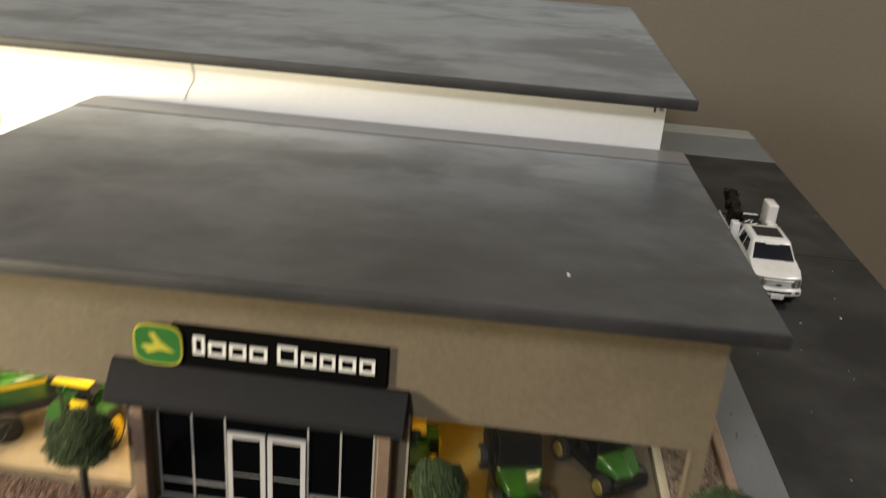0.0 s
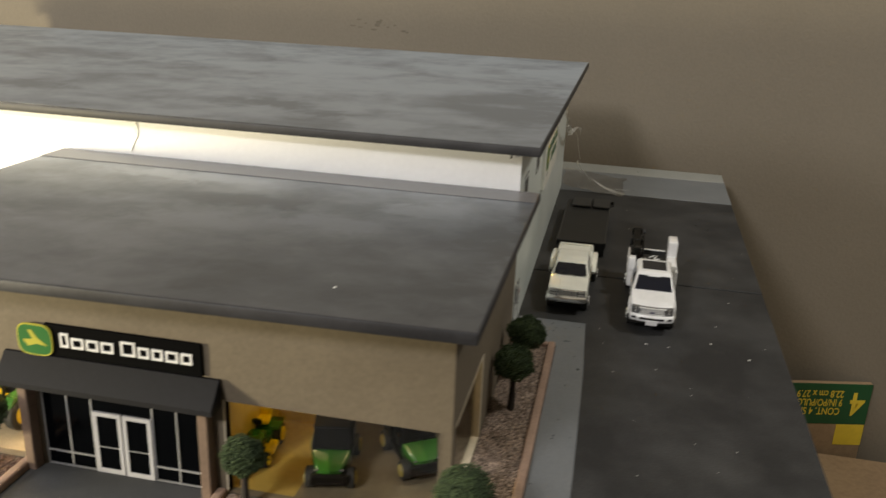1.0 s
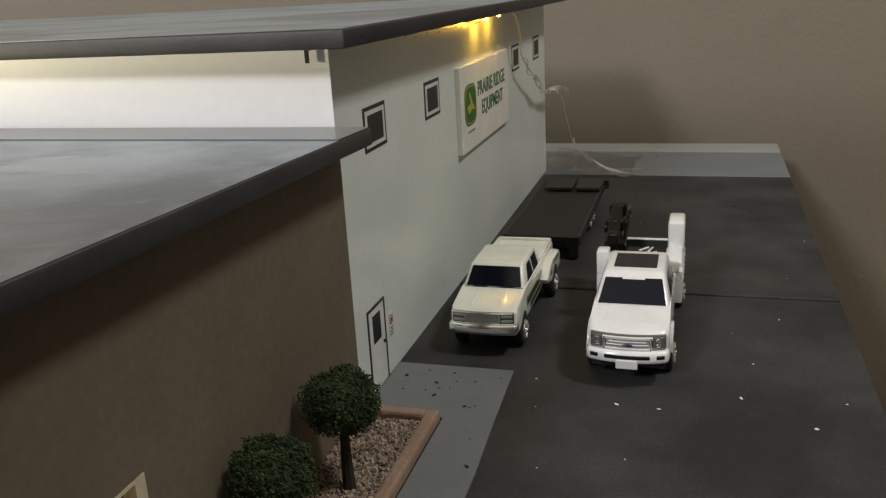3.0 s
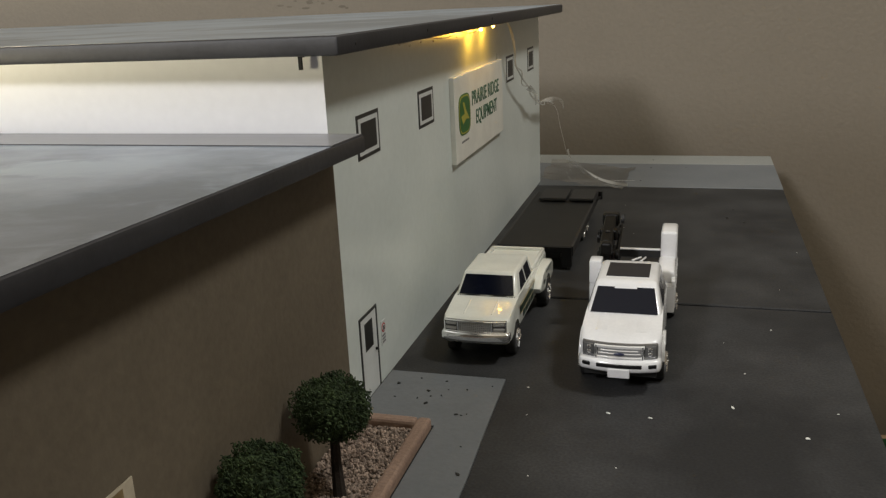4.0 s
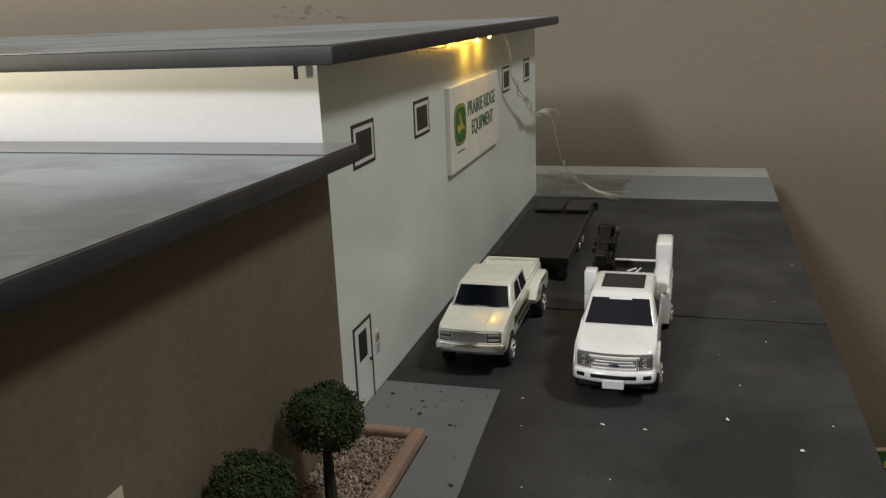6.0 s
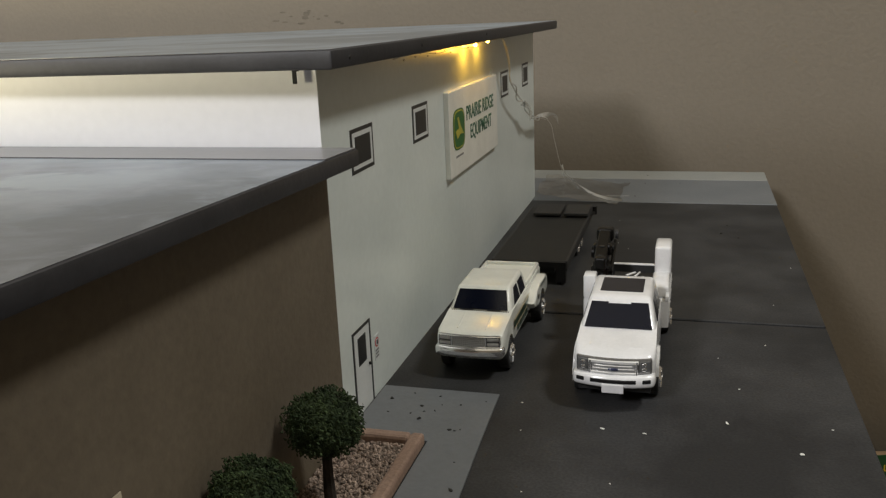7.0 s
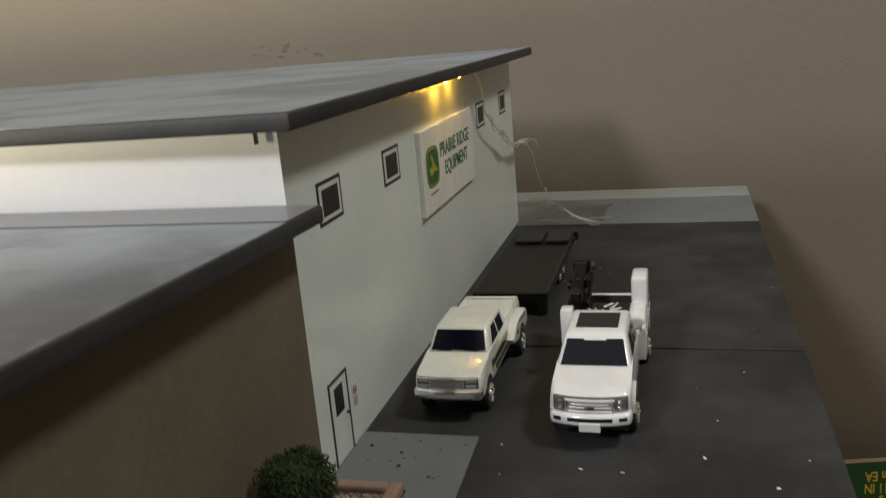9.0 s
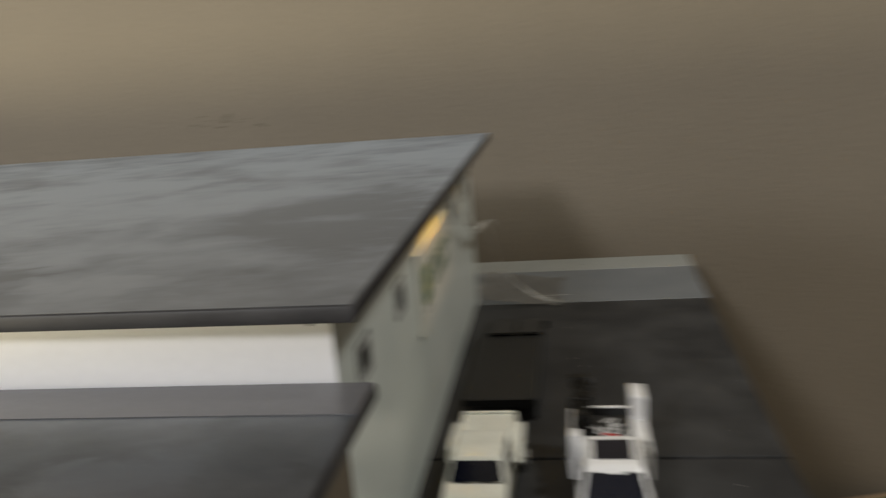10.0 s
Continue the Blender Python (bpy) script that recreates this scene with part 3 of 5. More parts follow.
# entrance
part("recess_wall", box(B(), -13.25, -7.5, 1.3, 1.4, 0, 3.15), BLACK, show)
entry = part("storefront", box(B(), -13.2, -7.55, FR + 0.12, FR + 0.16, 0.0, 3.12), PANE, show, "black glazed storefront with white glazing bars")
for x in (-13.2, -12.3, -11.42, -9.25, -8.4, -7.55):
    part("glazing_bar", box(B(), x - 0.026, x + 0.026, FR + 0.08, FR + 0.12, 0.0, 3.12), SILVER, entry)
for x0, x1 in ((-13.2, -11.42), (-9.25, -7.55)):
    for z in (0.04, 0.56):
        part("glazing_bar", box(B(), x0, x1, FR + 0.075, FR + 0.12, z - 0.024, z + 0.024), SILVER, entry)
for x0, x1 in ((-11.36, -10.36), (-10.3, -9.3)):
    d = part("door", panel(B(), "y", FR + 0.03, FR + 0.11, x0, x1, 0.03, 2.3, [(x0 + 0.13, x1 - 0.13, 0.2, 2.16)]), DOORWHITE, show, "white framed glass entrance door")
    part("glass", box(B(), x0 + 0.13, x1 - 0.13, FR + 0.06, FR + 0.08, 0.2, 2.16), PANE, d)
    part("push_bar", box(B(), x0 + 0.13, x1 - 0.13, FR + 0.04, FR + 0.06, 1.0, 1.025), SILVER, d)
for x in (-13.5, -7.22):
    part("column", box(B(), x - 0.17, x + 0.17, -0.56, FR, 0, 3.29, 0.03), BROWNPOST, show, "brown painted entrance column")
bm = B()
prism(bm, [(-0.12, 3.3), (-0.12, 4.2), (-0.22, 4.2), (-0.85, 3.45), (-0.85, 3.27), (-0.6, 3.27)], "x", -14.2, -6.72, 0.03, 1)
part("canopy", bm, CANOPY, show, "dark grey sloping entrance canopy")

# ---- workshop building ----
shop = root("workshop_building", (0, 0, 0), "white model workshop with dark grey flat roof", "model building")
FY = 13.72
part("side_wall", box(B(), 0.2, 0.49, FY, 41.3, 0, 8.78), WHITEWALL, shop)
part("front_wall", box(B(), -50, 0.2, FY, FY + 0.3, 0, 8.85), FRONTWALL, shop, "white front wall, lightened where it faces the light")
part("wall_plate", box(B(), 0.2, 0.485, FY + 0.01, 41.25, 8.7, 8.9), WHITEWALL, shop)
# Thin sheet takes the front's lightened white across the side wall's end
part("front_edge", box(B(), 0.2, 0.488, FY - 0.004, FY, 0, 8.9), FRONTWALL, shop)
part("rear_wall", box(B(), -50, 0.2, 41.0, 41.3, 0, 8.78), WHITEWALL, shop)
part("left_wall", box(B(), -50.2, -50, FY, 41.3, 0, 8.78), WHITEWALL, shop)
def flat(x, y):
    return 9.31 - (y - 12.5) * 0.0045 + (x - 1.4) * 0.0035


RIM = [(-51.3, 13.7), (1.38, 12.55), (1.72, 41.45), (-51.3, 42.5)]
roof2 = part("roof", worn_edge(slab(B(), RIM, lambda x, y: flat(x, y) - 0.4, lambda x, y: flat(x, y)), 0.08), ROOFEDGE, shop, "dark grey painted roof board", True)
part("roof_covering", slab(B(), [(-51.22, 13.78), (1.3, 12.63), (1.64, 41.37), (-51.22, 42.42)], lambda x, y: flat(x, y) + 0.002, lambda x, y: flat(x, y) + 0.008), ROOF2, roof2, "smudged grey roof paint")
for y in (13.5, 18.6, 26):
    part("nail", ball(B(), (1.38 + (y - 12.5) * 0.0118, y, 9.1), 0.05, (0.4, 1, 1), 8, 5), BLACK, roof2)
part("bracket", box(box(B(), 0.02, 0.09, 13.5, 13.72, 8.82, 8.91), 0.02, 0.09, 13.5, 13.58, 8.56, 8.82), BLACK, shop, "small dark bracket under the eave")

for y in (15.4, 20.38, 33.05, 38.05):
    w = part("window", box(B(), 0.49, 0.5, y, y + 1.58, 6.16, 7.27), PRINTBLACK, shop, "small black window with a white frame line")
    part("frame", box(B(), 0.5, 0.51, y + 0.11, y + 1.47, 6.26, 7.17), PRINTWHITE, w)
    part("pane", box(B(), 0.51, 0.52, y + 0.26, y + 1.32, 6.37, 7.06), PRINTBLACK, w)
d = part("door", panel(B(), "x", 0.49, 0.515, 14.62, 15.86, 0.03, 2.3, [(14.69, 15.79, 0.03, 2.23)]), PRINTBLACK, shop, "white side door outlined in black")
part("leaf", box(B(), 0.49, 0.50, 14.69, 15.79, 0.03, 2.23), PRINTWHITE, d)
part("window", box(B(), 0.50, 0.51, 14.95, 15.5, 1.3, 2.05), PRINTBLACK, d)
part("knob", ball(B(), (0.52, 15.66, 1.12), 0.045, (1, 1, 1), 8, 6), BLACK, d)

notice = root("wall_notice", (0.49, 16.28, 1.33), "small white notice with a red ring beside the door", "notice")
part("plate", box(B(), 0, 0.015, -0.16, 0.16, -0.34, 0.34), PRINTWHITE, notice)
bm = B()
bmesh.ops.create_cone(bm, cap_ends=True, segments=20, radius1=0.13, radius2=0.13, depth=0.01, matrix=Matrix.Translation((0.02, 0, 0.14)) @ Matrix.Rotation(radians(90), 4, "Y"))
part("ring", bm, RED, notice, "red ring")
bm = B()
bmesh.ops.create_cone(bm, cap_ends=True, segments=20, radius1=0.095, radius2=0.095, depth=0.01, matrix=Matrix.Translation((0.024, 0, 0.14)) @ Matrix.Rotation(radians(90), 4, "Y"))
part("disc", bm, PRINTWHITE, notice)
part("symbol", box(B(), 0.03, 0.036, -0.05, 0.05, 0.08, 0.2), PRINTBLACK, notice)
for z in (-0.08, -0.17, -0.26):
    part("bar", box(B(), 0.015, 0.022, -0.11, 0.11, z - 0.025, z + 0.025), INKGREY, notice)


# ---- signs ----
def emblem(parent, at, w, h, face, d=0.05, green=None):
    """A rounded green shield with a yellow rim and a plain yellow slanted shape. face: the way it faces, x or y."""
    def shield(bm, s, d0, d1):
        pts = []
        for i in range(24):
            a = 2 * math.pi * i / 24
            c, q = math.cos(a), math.sin(a)
            pts.append((math.copysign(abs(c) ** 0.55, c) * w / 2 * s, math.copysign(abs(q) ** 0.55, q) * h / 2 * s))
        return prism(bm, pts, face, d0, d1)
    sgn = 1 if face == "x" else -1
    e = part("emblem", shield(B(), 1.0, 0, sgn * d), green or (LOGOGREEN if face == "x" else LOGOYELLOW), parent, "green and yellow rounded emblem", at=at)
    part("rim", shield(B(), 0.93 if face == "x" else 0.97, sgn * d, sgn * (d + 0.006)), green or LOGOYELLOW, e)
    part("field", shield(B(), 0.86 if face == "x" else 0.92, sgn * (d + 0.006), sgn * (d + 0.012)), green or LOGOGREEN, e)
    bm = B()
    prism(bm, [(-0.34 * w, -0.02 * h), (-0.05 * w, 0.02 * h), (-0.18 * w, 0.3 * h), (-0.06 * w, 0.3 * h), (0.08 * w, 0.08 * h), (0.36 * w, -0.16 * h), (0.05 * w, -0.12 * h), (-0.2 * w, -0.22 * h)], face, sgn * (d + 0.012), sgn * (d + 0.018))
    part("device", bm, LOGOYELLOW, e)
    return e


sign = root("entrance_sign", (0, FR, 0), "long black fascia sign with white letter blocks and a green emblem", "sign")
part("panel", box(B(), -12.62, -7.28, -0.12, 0, 4.24, 5.34, 0.02), SIGNBLACK, sign)
emblem(sign, (-12.95, -0.13, 4.76), 1.25, 1.1, "y")
x = -12.08
for w, h in [(0.3, 0.5), (0.44, 0.38), (0.42, 0.38), (0.44, 0.38), (0, 0), (0.5, 0.5), (0.38, 0.38), (0.38, 0.38), (0.42, 0.38), (0.38, 0.38)]:
    if w:
        part("letter_block", panel(B(), "y", -0.15, -0.12, x, x + w, 4.6, 4.6 + h, [(x + 0.08, x + w - 0.08, 4.68, 4.52 + h)]), FRAMEWHITE, sign)
    x += w + 0.085 if w else 0.16

psign = root("workshop_sign", (0.49, 0, 0), "white wall sign board with green emblem and dark lettering", "sign")
part("board", box(B(), 0, 0.18, 23.84, 31.4, 4.38, 7.31, 0.02), SIGNWHITE, psign)
emblem(psign, (0.18, 25.08, 5.95), 1.6, 1.42, "x", 0.012)
lettering("lettering", "PRAIRIE RIDGE", psign, (0.185, 28.4, 6.32), 0.5, INK, (90, 0, 90), "dark green words", 4.45)
lettering("lettering", "EQUIPMENT", psign, (0.185, 28.45, 5.6), 0.5, INK, (90, 0, 90), "dark green words", 3.5)
part("caption_bar", box(B(), 0.18, 0.184, 24.6, 25.6, 4.99, 5.06), INKGREY, psign)

lsign = root("front_wall_emblem", (0, FY, 0), "large green and yellow emblem on the workshop front, green lightened as overlit", "sign")
# Emblem green lightened to carry the strong light on this wall
emblem(lsign, (-26.15, -0.01, 6.0), 1.6, 1.45, "y", green=plain("overlit_emblem_green", (0.03, 0.25, 0.045), 0.4))

# ---- trees ----
def tree(place, crown_r, crown_z, seed, group="ball trees beside the showroom"):
    rng = random.Random(seed)
    t = root("ball_tree", place, "small model tree with a clipped round green crown", "tree", group)
    bm = B()
    pts = [(0, 0, 0.1), (rng.uniform(-0.03, 0.03), rng.uniform(-0.03, 0.03), 0.8), (0, 0, crown_z - 0.2)]
    rod(bm, pts[0], pts[1], 0.15, 0.12, 8)
    rod(bm, pts[1], pts[2], 0.12, 0.09, 8)
    for i in range(5):
        a = i * 1.26 + rng.uniform(0, 0.5)
        rod(bm, (0, 0, crown_z - crown_r * 0.85), (math.cos(a) * crown_r * 0.6, math.sin(a) * crown_r * 0.6, crown_z - 0.1), 0.05, 0.02, 6)
    part("trunk", bm, BARK, t)
    base = B()
    bmesh.ops.create_icosphere(base, subdivisions=1, radius=1)
    bv, bf = [v.co.copy() for v in base.verts], [[v.index for v in f.verts] for f in base.faces]
    base.free()
    verts, faces = [], []
    for i in range(4200):
        d = Vector((rng.gauss(0, 1), rng.gauss(0, 1), rng.gauss(0, 1))).normalized()
        lump = 1 + 0.15 * noise.noise(d * 2.1 + Vector((seed, 0, 0))) + 0.11 * noise.noise(d * 5 + Vector((0, seed, 0)))
        r = crown_r * lump * (rng.uniform(0.80, 1.0) if i % 6 else rng.uniform(0.94, 1.06))
        c = Vector((d.x * r, d.y * r, crown_z + d.z * r * 0.86))
        s = rng.uniform(0.016, 0.043)
        m = Matrix.Translation(c) @ pose(0, 0, 0, rng.uniform(0, 360), rng.uniform(0, 360), 0) @ Matrix.Diagonal((s * rng.uniform(1.0, 1.9), s * rng.uniform(0.4, 0.8), s * rng.uniform(0.25, 0.5), 1))
        k = len(verts)
        verts += [(m @ v) * K for v in bv]
        faces += [[k + j for j in f] for f in bf]
    inner = B()
    bmesh.ops.create_icosphere(inner, subdivisions=3, radius=crown_r * 0.82, matrix=Matrix.Translation((0, 0, crown_z)) @ Matrix.Diagonal((1, 1, 0.86, 1)))
    k = len(verts)
    verts += [v.co * K for v in inner.verts]
    faces += [[k + v.index for v in f.verts] for f in inner.faces]
    inner.free()
    me = bpy.data.meshes.new("crown")
    me.from_pydata(verts, [], faces)
    me.materials.append(LEAF)
    new("crown", me).parent = t
    return t


tree((1.55, 10.4, 0.02), 0.78, 2.1, 1)
tree((1.4, 7.6, 0.02), 0.75, 2.1, 2)
tree((1.08, -0.75, 0.02), 0.86, 2.0, 3)
tree((-14.8, -0.95, 0.02), 0.82, 2.2, 4, "ball trees in front of the showroom")
tree((-5.78, -0.8, 0.02), 0.67, 2.05, 5, "ball trees in front of the showroom")


# ---- vehicles ----
def wheel(parent, x, y, r, width, rim, out, name="wheel"):
    """A wheel across x; out: +1 or -1, the side on which its rim shows."""
    bm = B()
    rod(bm, (-width / 2, 0, 0), (width / 2, 0, 0), r, r, 24)
    bmesh.ops.bevel(bm, geom=[e for e in bm.edges if abs(e.verts[0].co.x - e.verts[1].co.x) < 1e-4], offset=r * 0.12, segments=2, affect="EDGES", profile=0.5)
    w = part(name, bm, RUBBER, parent, at=(x, y, r))
    bm = B()
    rod(bm, (out * width * 0.45, 0, 0), (out * (width * 0.5 + 0.045), 0, 0), r * 0.68, r * 0.58, 20)
    rod(bm, (out * width * 0.5, 0, 0), (out * (width * 0.5 + 0.09), 0, 0), r * 0.2, r * 0.16, 10)
    for i in range(6):
        a = i * math.pi / 3
        rod(bm, (out * (width * 0.5 + 0.05), math.cos(a) * r * 0.2, math.sin(a) * r * 0.2), (out * (width * 0.5 + 0.05), math.cos(a) * r * 0.55, math.sin(a) * r * 0.55), r * 0.07, r * 0.05, 6)
    part("rim", bm, rim, w, "bright metal rim", True)
    return w


def arch_profile(front, back, low, arches, top):
    """A side outline in y and z: top points from front to back, then the underside with a round cut-out at each arch (y, r)."""
    pts = list(top) + [(back, low)]
    for y, r in sorted(arches, reverse=True):
        for i in range(9):
            a = math.pi * i / 8
            pts.append((y + math.cos(a) * r, low + math.sin(a) * r * 0.95))
    pts.append((front, low))
    return pts


def mould(bm, change, cuts=7, span=1.1):
    """Slices a mesh lengthwise and moves its corners by change(x, y, z): bowed fronts, rounded shoulders."""
    for i in range(1, cuts + 1):
        x = -span + 2 * span * i / (cuts + 1)
        bmesh.ops.bisect_plane(bm, geom=bm.verts[:] + bm.edges[:] + bm.faces[:], plane_co=(x, 0, 0), plane_no=(1, 0, 0), dist=1e-5)
    for v in bm.verts:
        v.co = change(*v.co)
    return bm


def bow(depth, half, reach):
    """Bends a front back towards the corners, fading out over reach."""
    def change(x, y, z):
        fade = max(0.0, min(1.0, 1 - y / reach))
        return Vector((x * (1 - 0.05 * fade * fade), y + depth * fade * min(1.3, abs(x) / half) ** 2.4, z))
    return change


def hull(bm, half, bend, belt, tuck):
    """Bows the front and draws the flanks in above the belt and towards the sill."""
    def change(x, y, z):
        q = bend(x, y, z)
        s = 1 - tuck * max(0.0, z - belt) - 0.05 * max(0.0, belt - 0.35 - z)
        return Vector((q.x * s, q.y, q.z))
    return mould(bm, change)


def glazing(cab, half, y0, lean, y1, zb, h, draw, z0, z1, panes, label):
    """Windscreen and side windows laid just proud of a cab that leans back by lean and draws in by draw over its height h."""
    k0, k1 = (z0 - zb) / h, (z1 - zb) / h
    xa, xb, ya, yb = half - draw * k0, half - draw * k1, y0 + lean * k0, y0 + lean * k1
    part("windscreen", quad(B(), (-xa + 0.1, ya - 0.012, z0), (xa - 0.1, ya - 0.012, z0), (xb - 0.1, yb - 0.012, z1), (-xb + 0.1, yb - 0.012, z1), 0.015), DARKGLASS, cab, label)
    for s in (-1, 1):
        for i, (w0, w1) in enumerate(panes):
            a, b = (s * (xa + 0.004), w0, z0 + 0.02), (s * (xa + 0.004), w1, z0 + 0.02)
            c, d = (s * (xb + 0.004), w1 - (0.06 if i else 0), z1 - 0.03), (s * (xb + 0.004), w0 + (0.34 if i == 0 else 0), z1 - 0.03)
            part("side_window", quad(B(), *((a, b, c, d) if s > 0 else (b, a, d, c)), 0.012), DARKGLASS, cab)
    return ya


def cream_pickup(place, turn):
    t = root("crew_cab_pickup", place, "cream toy dually pickup with chrome grille and green stripe", "toy truck", turn=turn)
    W = 0.98
    front = bow(0.1, W, 0.8)
    top = [(0.02, 0.8), (0.0, 1.24), (0.05, 1.3), (0.2, 1.34), (1.35, 1.5), (1.55, 1.52), (4.1, 1.5), (6.2, 1.5), (6.25, 1.44)]
    bm = B()
    prism(bm, arch_profile(0.05, 6.25, 0.6, [(0.98, 0.5), (5.05, 0.5)], top), "x", -W, W, 0.07, 2)
    body = part("body", hull(bm, W, front, 1.2, 0.12), CREAMCAR, t, smooth=True)
    bm = B()
    frustum(bm, (-W + 0.05, W - 0.05, 1.4, 3.98, 1.46), (-W + 0.2, W - 0.2, 1.98, 3.78, 2.1), 0.1, 4)
    cab = part("cab", bm, CREAMCAR, t, smooth=True)
    ya = glazing(cab, W - 0.05, 1.4, 0.58, 3.98, 1.46, 0.64, 0.15, 1.54, 2.01, ((1.95, 2.74), (2.9, 3.6)), "dark windscreen")
    for s in (-1, 1):
        part("bed_rail", box(B(), s * (W - 0.12) - 0.06, s * (W - 0.12) + 0.06, 4.0, 6.22, 1.46, 1.6, 0.035, 2), CREAMCAR, body, smooth=True)
    part("tailgate", box(B(), -W + 0.08, W - 0.08, 6.12, 6.25, 1.46, 1.6, 0.035, 2), CREAMCAR, body, smooth=True)
    part("rear_window", quad(B(), (W - 0.26, 3.955, 1.6), (-W + 0.26, 3.955, 1.6), (-W + 0.3, 3.83, 2.0), (W - 0.3, 3.83, 2.0), 0.012), DARKGLASS, cab, "dark rear window")
    for s in (-1, 1):
        bm = B()
        prof = [(3.6, 1.02), (3.85, 1.2), (4.2, 1.3), (4.6, 1.37), (5.7, 1.37), (6.02, 1.28), (6.16, 1.12), (6.16, 0.74)]
        for i in range(9):
            a = math.pi * i / 8
            prof.append((5.05 + math.cos(a) * 0.55, 0.66 + math.sin(a) * 0.5))
        prof.append((3.8, 0.82))
        prism(bm, prof, "x", s * (W - 0.1), s * (W + 0.24), 0.09, 3)
        part("rear_fender", bm, CREAMCAR, body, "flared dually fender", True)
        def decal(y0, y1, z0, z1, m, x=W, label=""):
            part("stripe", box(B(), *sorted((s * (x + 0.002), s * (x + 0.01))), y0, y1, z0, z1), m, body, label)
        decal(1.55, 4.2, 1.0, 1.2, DARKGREEN, W + 0.004, "dark green side stripe")
        decal(1.55, 4.2, 1.205, 1.25, TAN, W + 0.002)
        decal(1.55, 4.2, 0.955, 0.99, TAN, W + 0.002)
        for i in range(4):
            decal(2.0 + i * 0.42, 2.3 + i * 0.42, 0.74, 0.93, DARKGREEN, W)
        decal(4.75, 5.75, 1.2, 1.28, DARKGREEN, W + 0.236)
        decal(4.2, 4.5, 0.95, 1.1, DARKGREEN, W + 0.23)
        wheel(t, s * (W - 0.12), 0.98, 0.45, 0.28, CHROME, s)
        wheel(t, s * (W + 0.08), 5.05, 0.45, 0.34, CHROME, s)
        part("hood_crease", prism(B(), [(0.35, 1.3), (1.25, 1.44), (1.25, 1.496), (0.35, 1.371)], "x", s * 0.4 - 0.03, s * 0.4 + 0.03, 0.02, 2), CREAMCAR, body, smooth=True)
        part("wiper", box(B(), s * 0.4 - 0.2, s * 0.4 + 0.2, ya - 0.05, ya - 0.02, 1.52, 1.54), MATTBLACK, cab)
    part("bumper", mould(box(B(), -W - 0.05, W + 0.05, -0.2, 0.12, 0.68, 0.98, 0.09, 3), bow(0.12, W, 0.8)), CHROME, t, "chrome front bumper", True)
    g = part("grille", mould(box(B(), -W + 0.06, W - 0.06, -0.05, 0.06, 0.97, 1.29, 0.015), front), SMOKE, t, "smoky grille with chrome bars")
    for z0, z1 in ((0.965, 0.995), (1.265, 1.3)):
        part("grille_frame", mould(box(B(), -W + 0.05, W - 0.05, -0.095, -0.03, z0, z1, 0.012), front), CHROME, g)
    for x in (-0.92, -0.51, 0.51, 0.92):
        part("grille_frame", mould(box(B(), x - 0.02, x + 0.02, -0.09, -0.03, 0.99, 1.27), front), CHROME, g)
    for i in range(5):
        z = 1.01 + i * 0.052
        part("slat", mould(box(B(), -0.48, 0.48, -0.075, -0.04, z, z + 0.022), front), BRIGHT, g)
    for i in range(17):
        x = -0.46 + i * 0.0575
        part("slat", mould(box(B(), x - 0.011, x + 0.011, -0.088, -0.05, 1.0, 1.262), front, 1), SILVER, g)
    for s in (-1, 1):
        for z0, z1 in ((1.16, 1.245), (1.02, 1.105)):
            h = part("headlamp", mould(box(B(), *sorted((s * 0.55, s * 0.89)), -0.085, -0.03, z0, z1, 0.02, 2), front), SILVER, g, "silver headlamp", True)
            part("lens_bar", mould(box(B(), *sorted((s * 0.58, s * 0.87)), -0.1, -0.06, z1 - 0.035, z1 - 0.008), front), BRIGHT, h)
    bm = B()
    for i in range(26):
        ball(bm, (-0.84 + i * 0.067, ya - 0.05, 1.515), 0.022, (1, 1, 0.7), 6, 4)
    part("cowl_vent", bm, MATTBLACK, body, "dotted dark cowl vents")
    part("chassis", box(B(), -W + 0.2, W - 0.2, 0.5, 6.05, 0.42, 0.66), MATTBLACK, t)
    return t


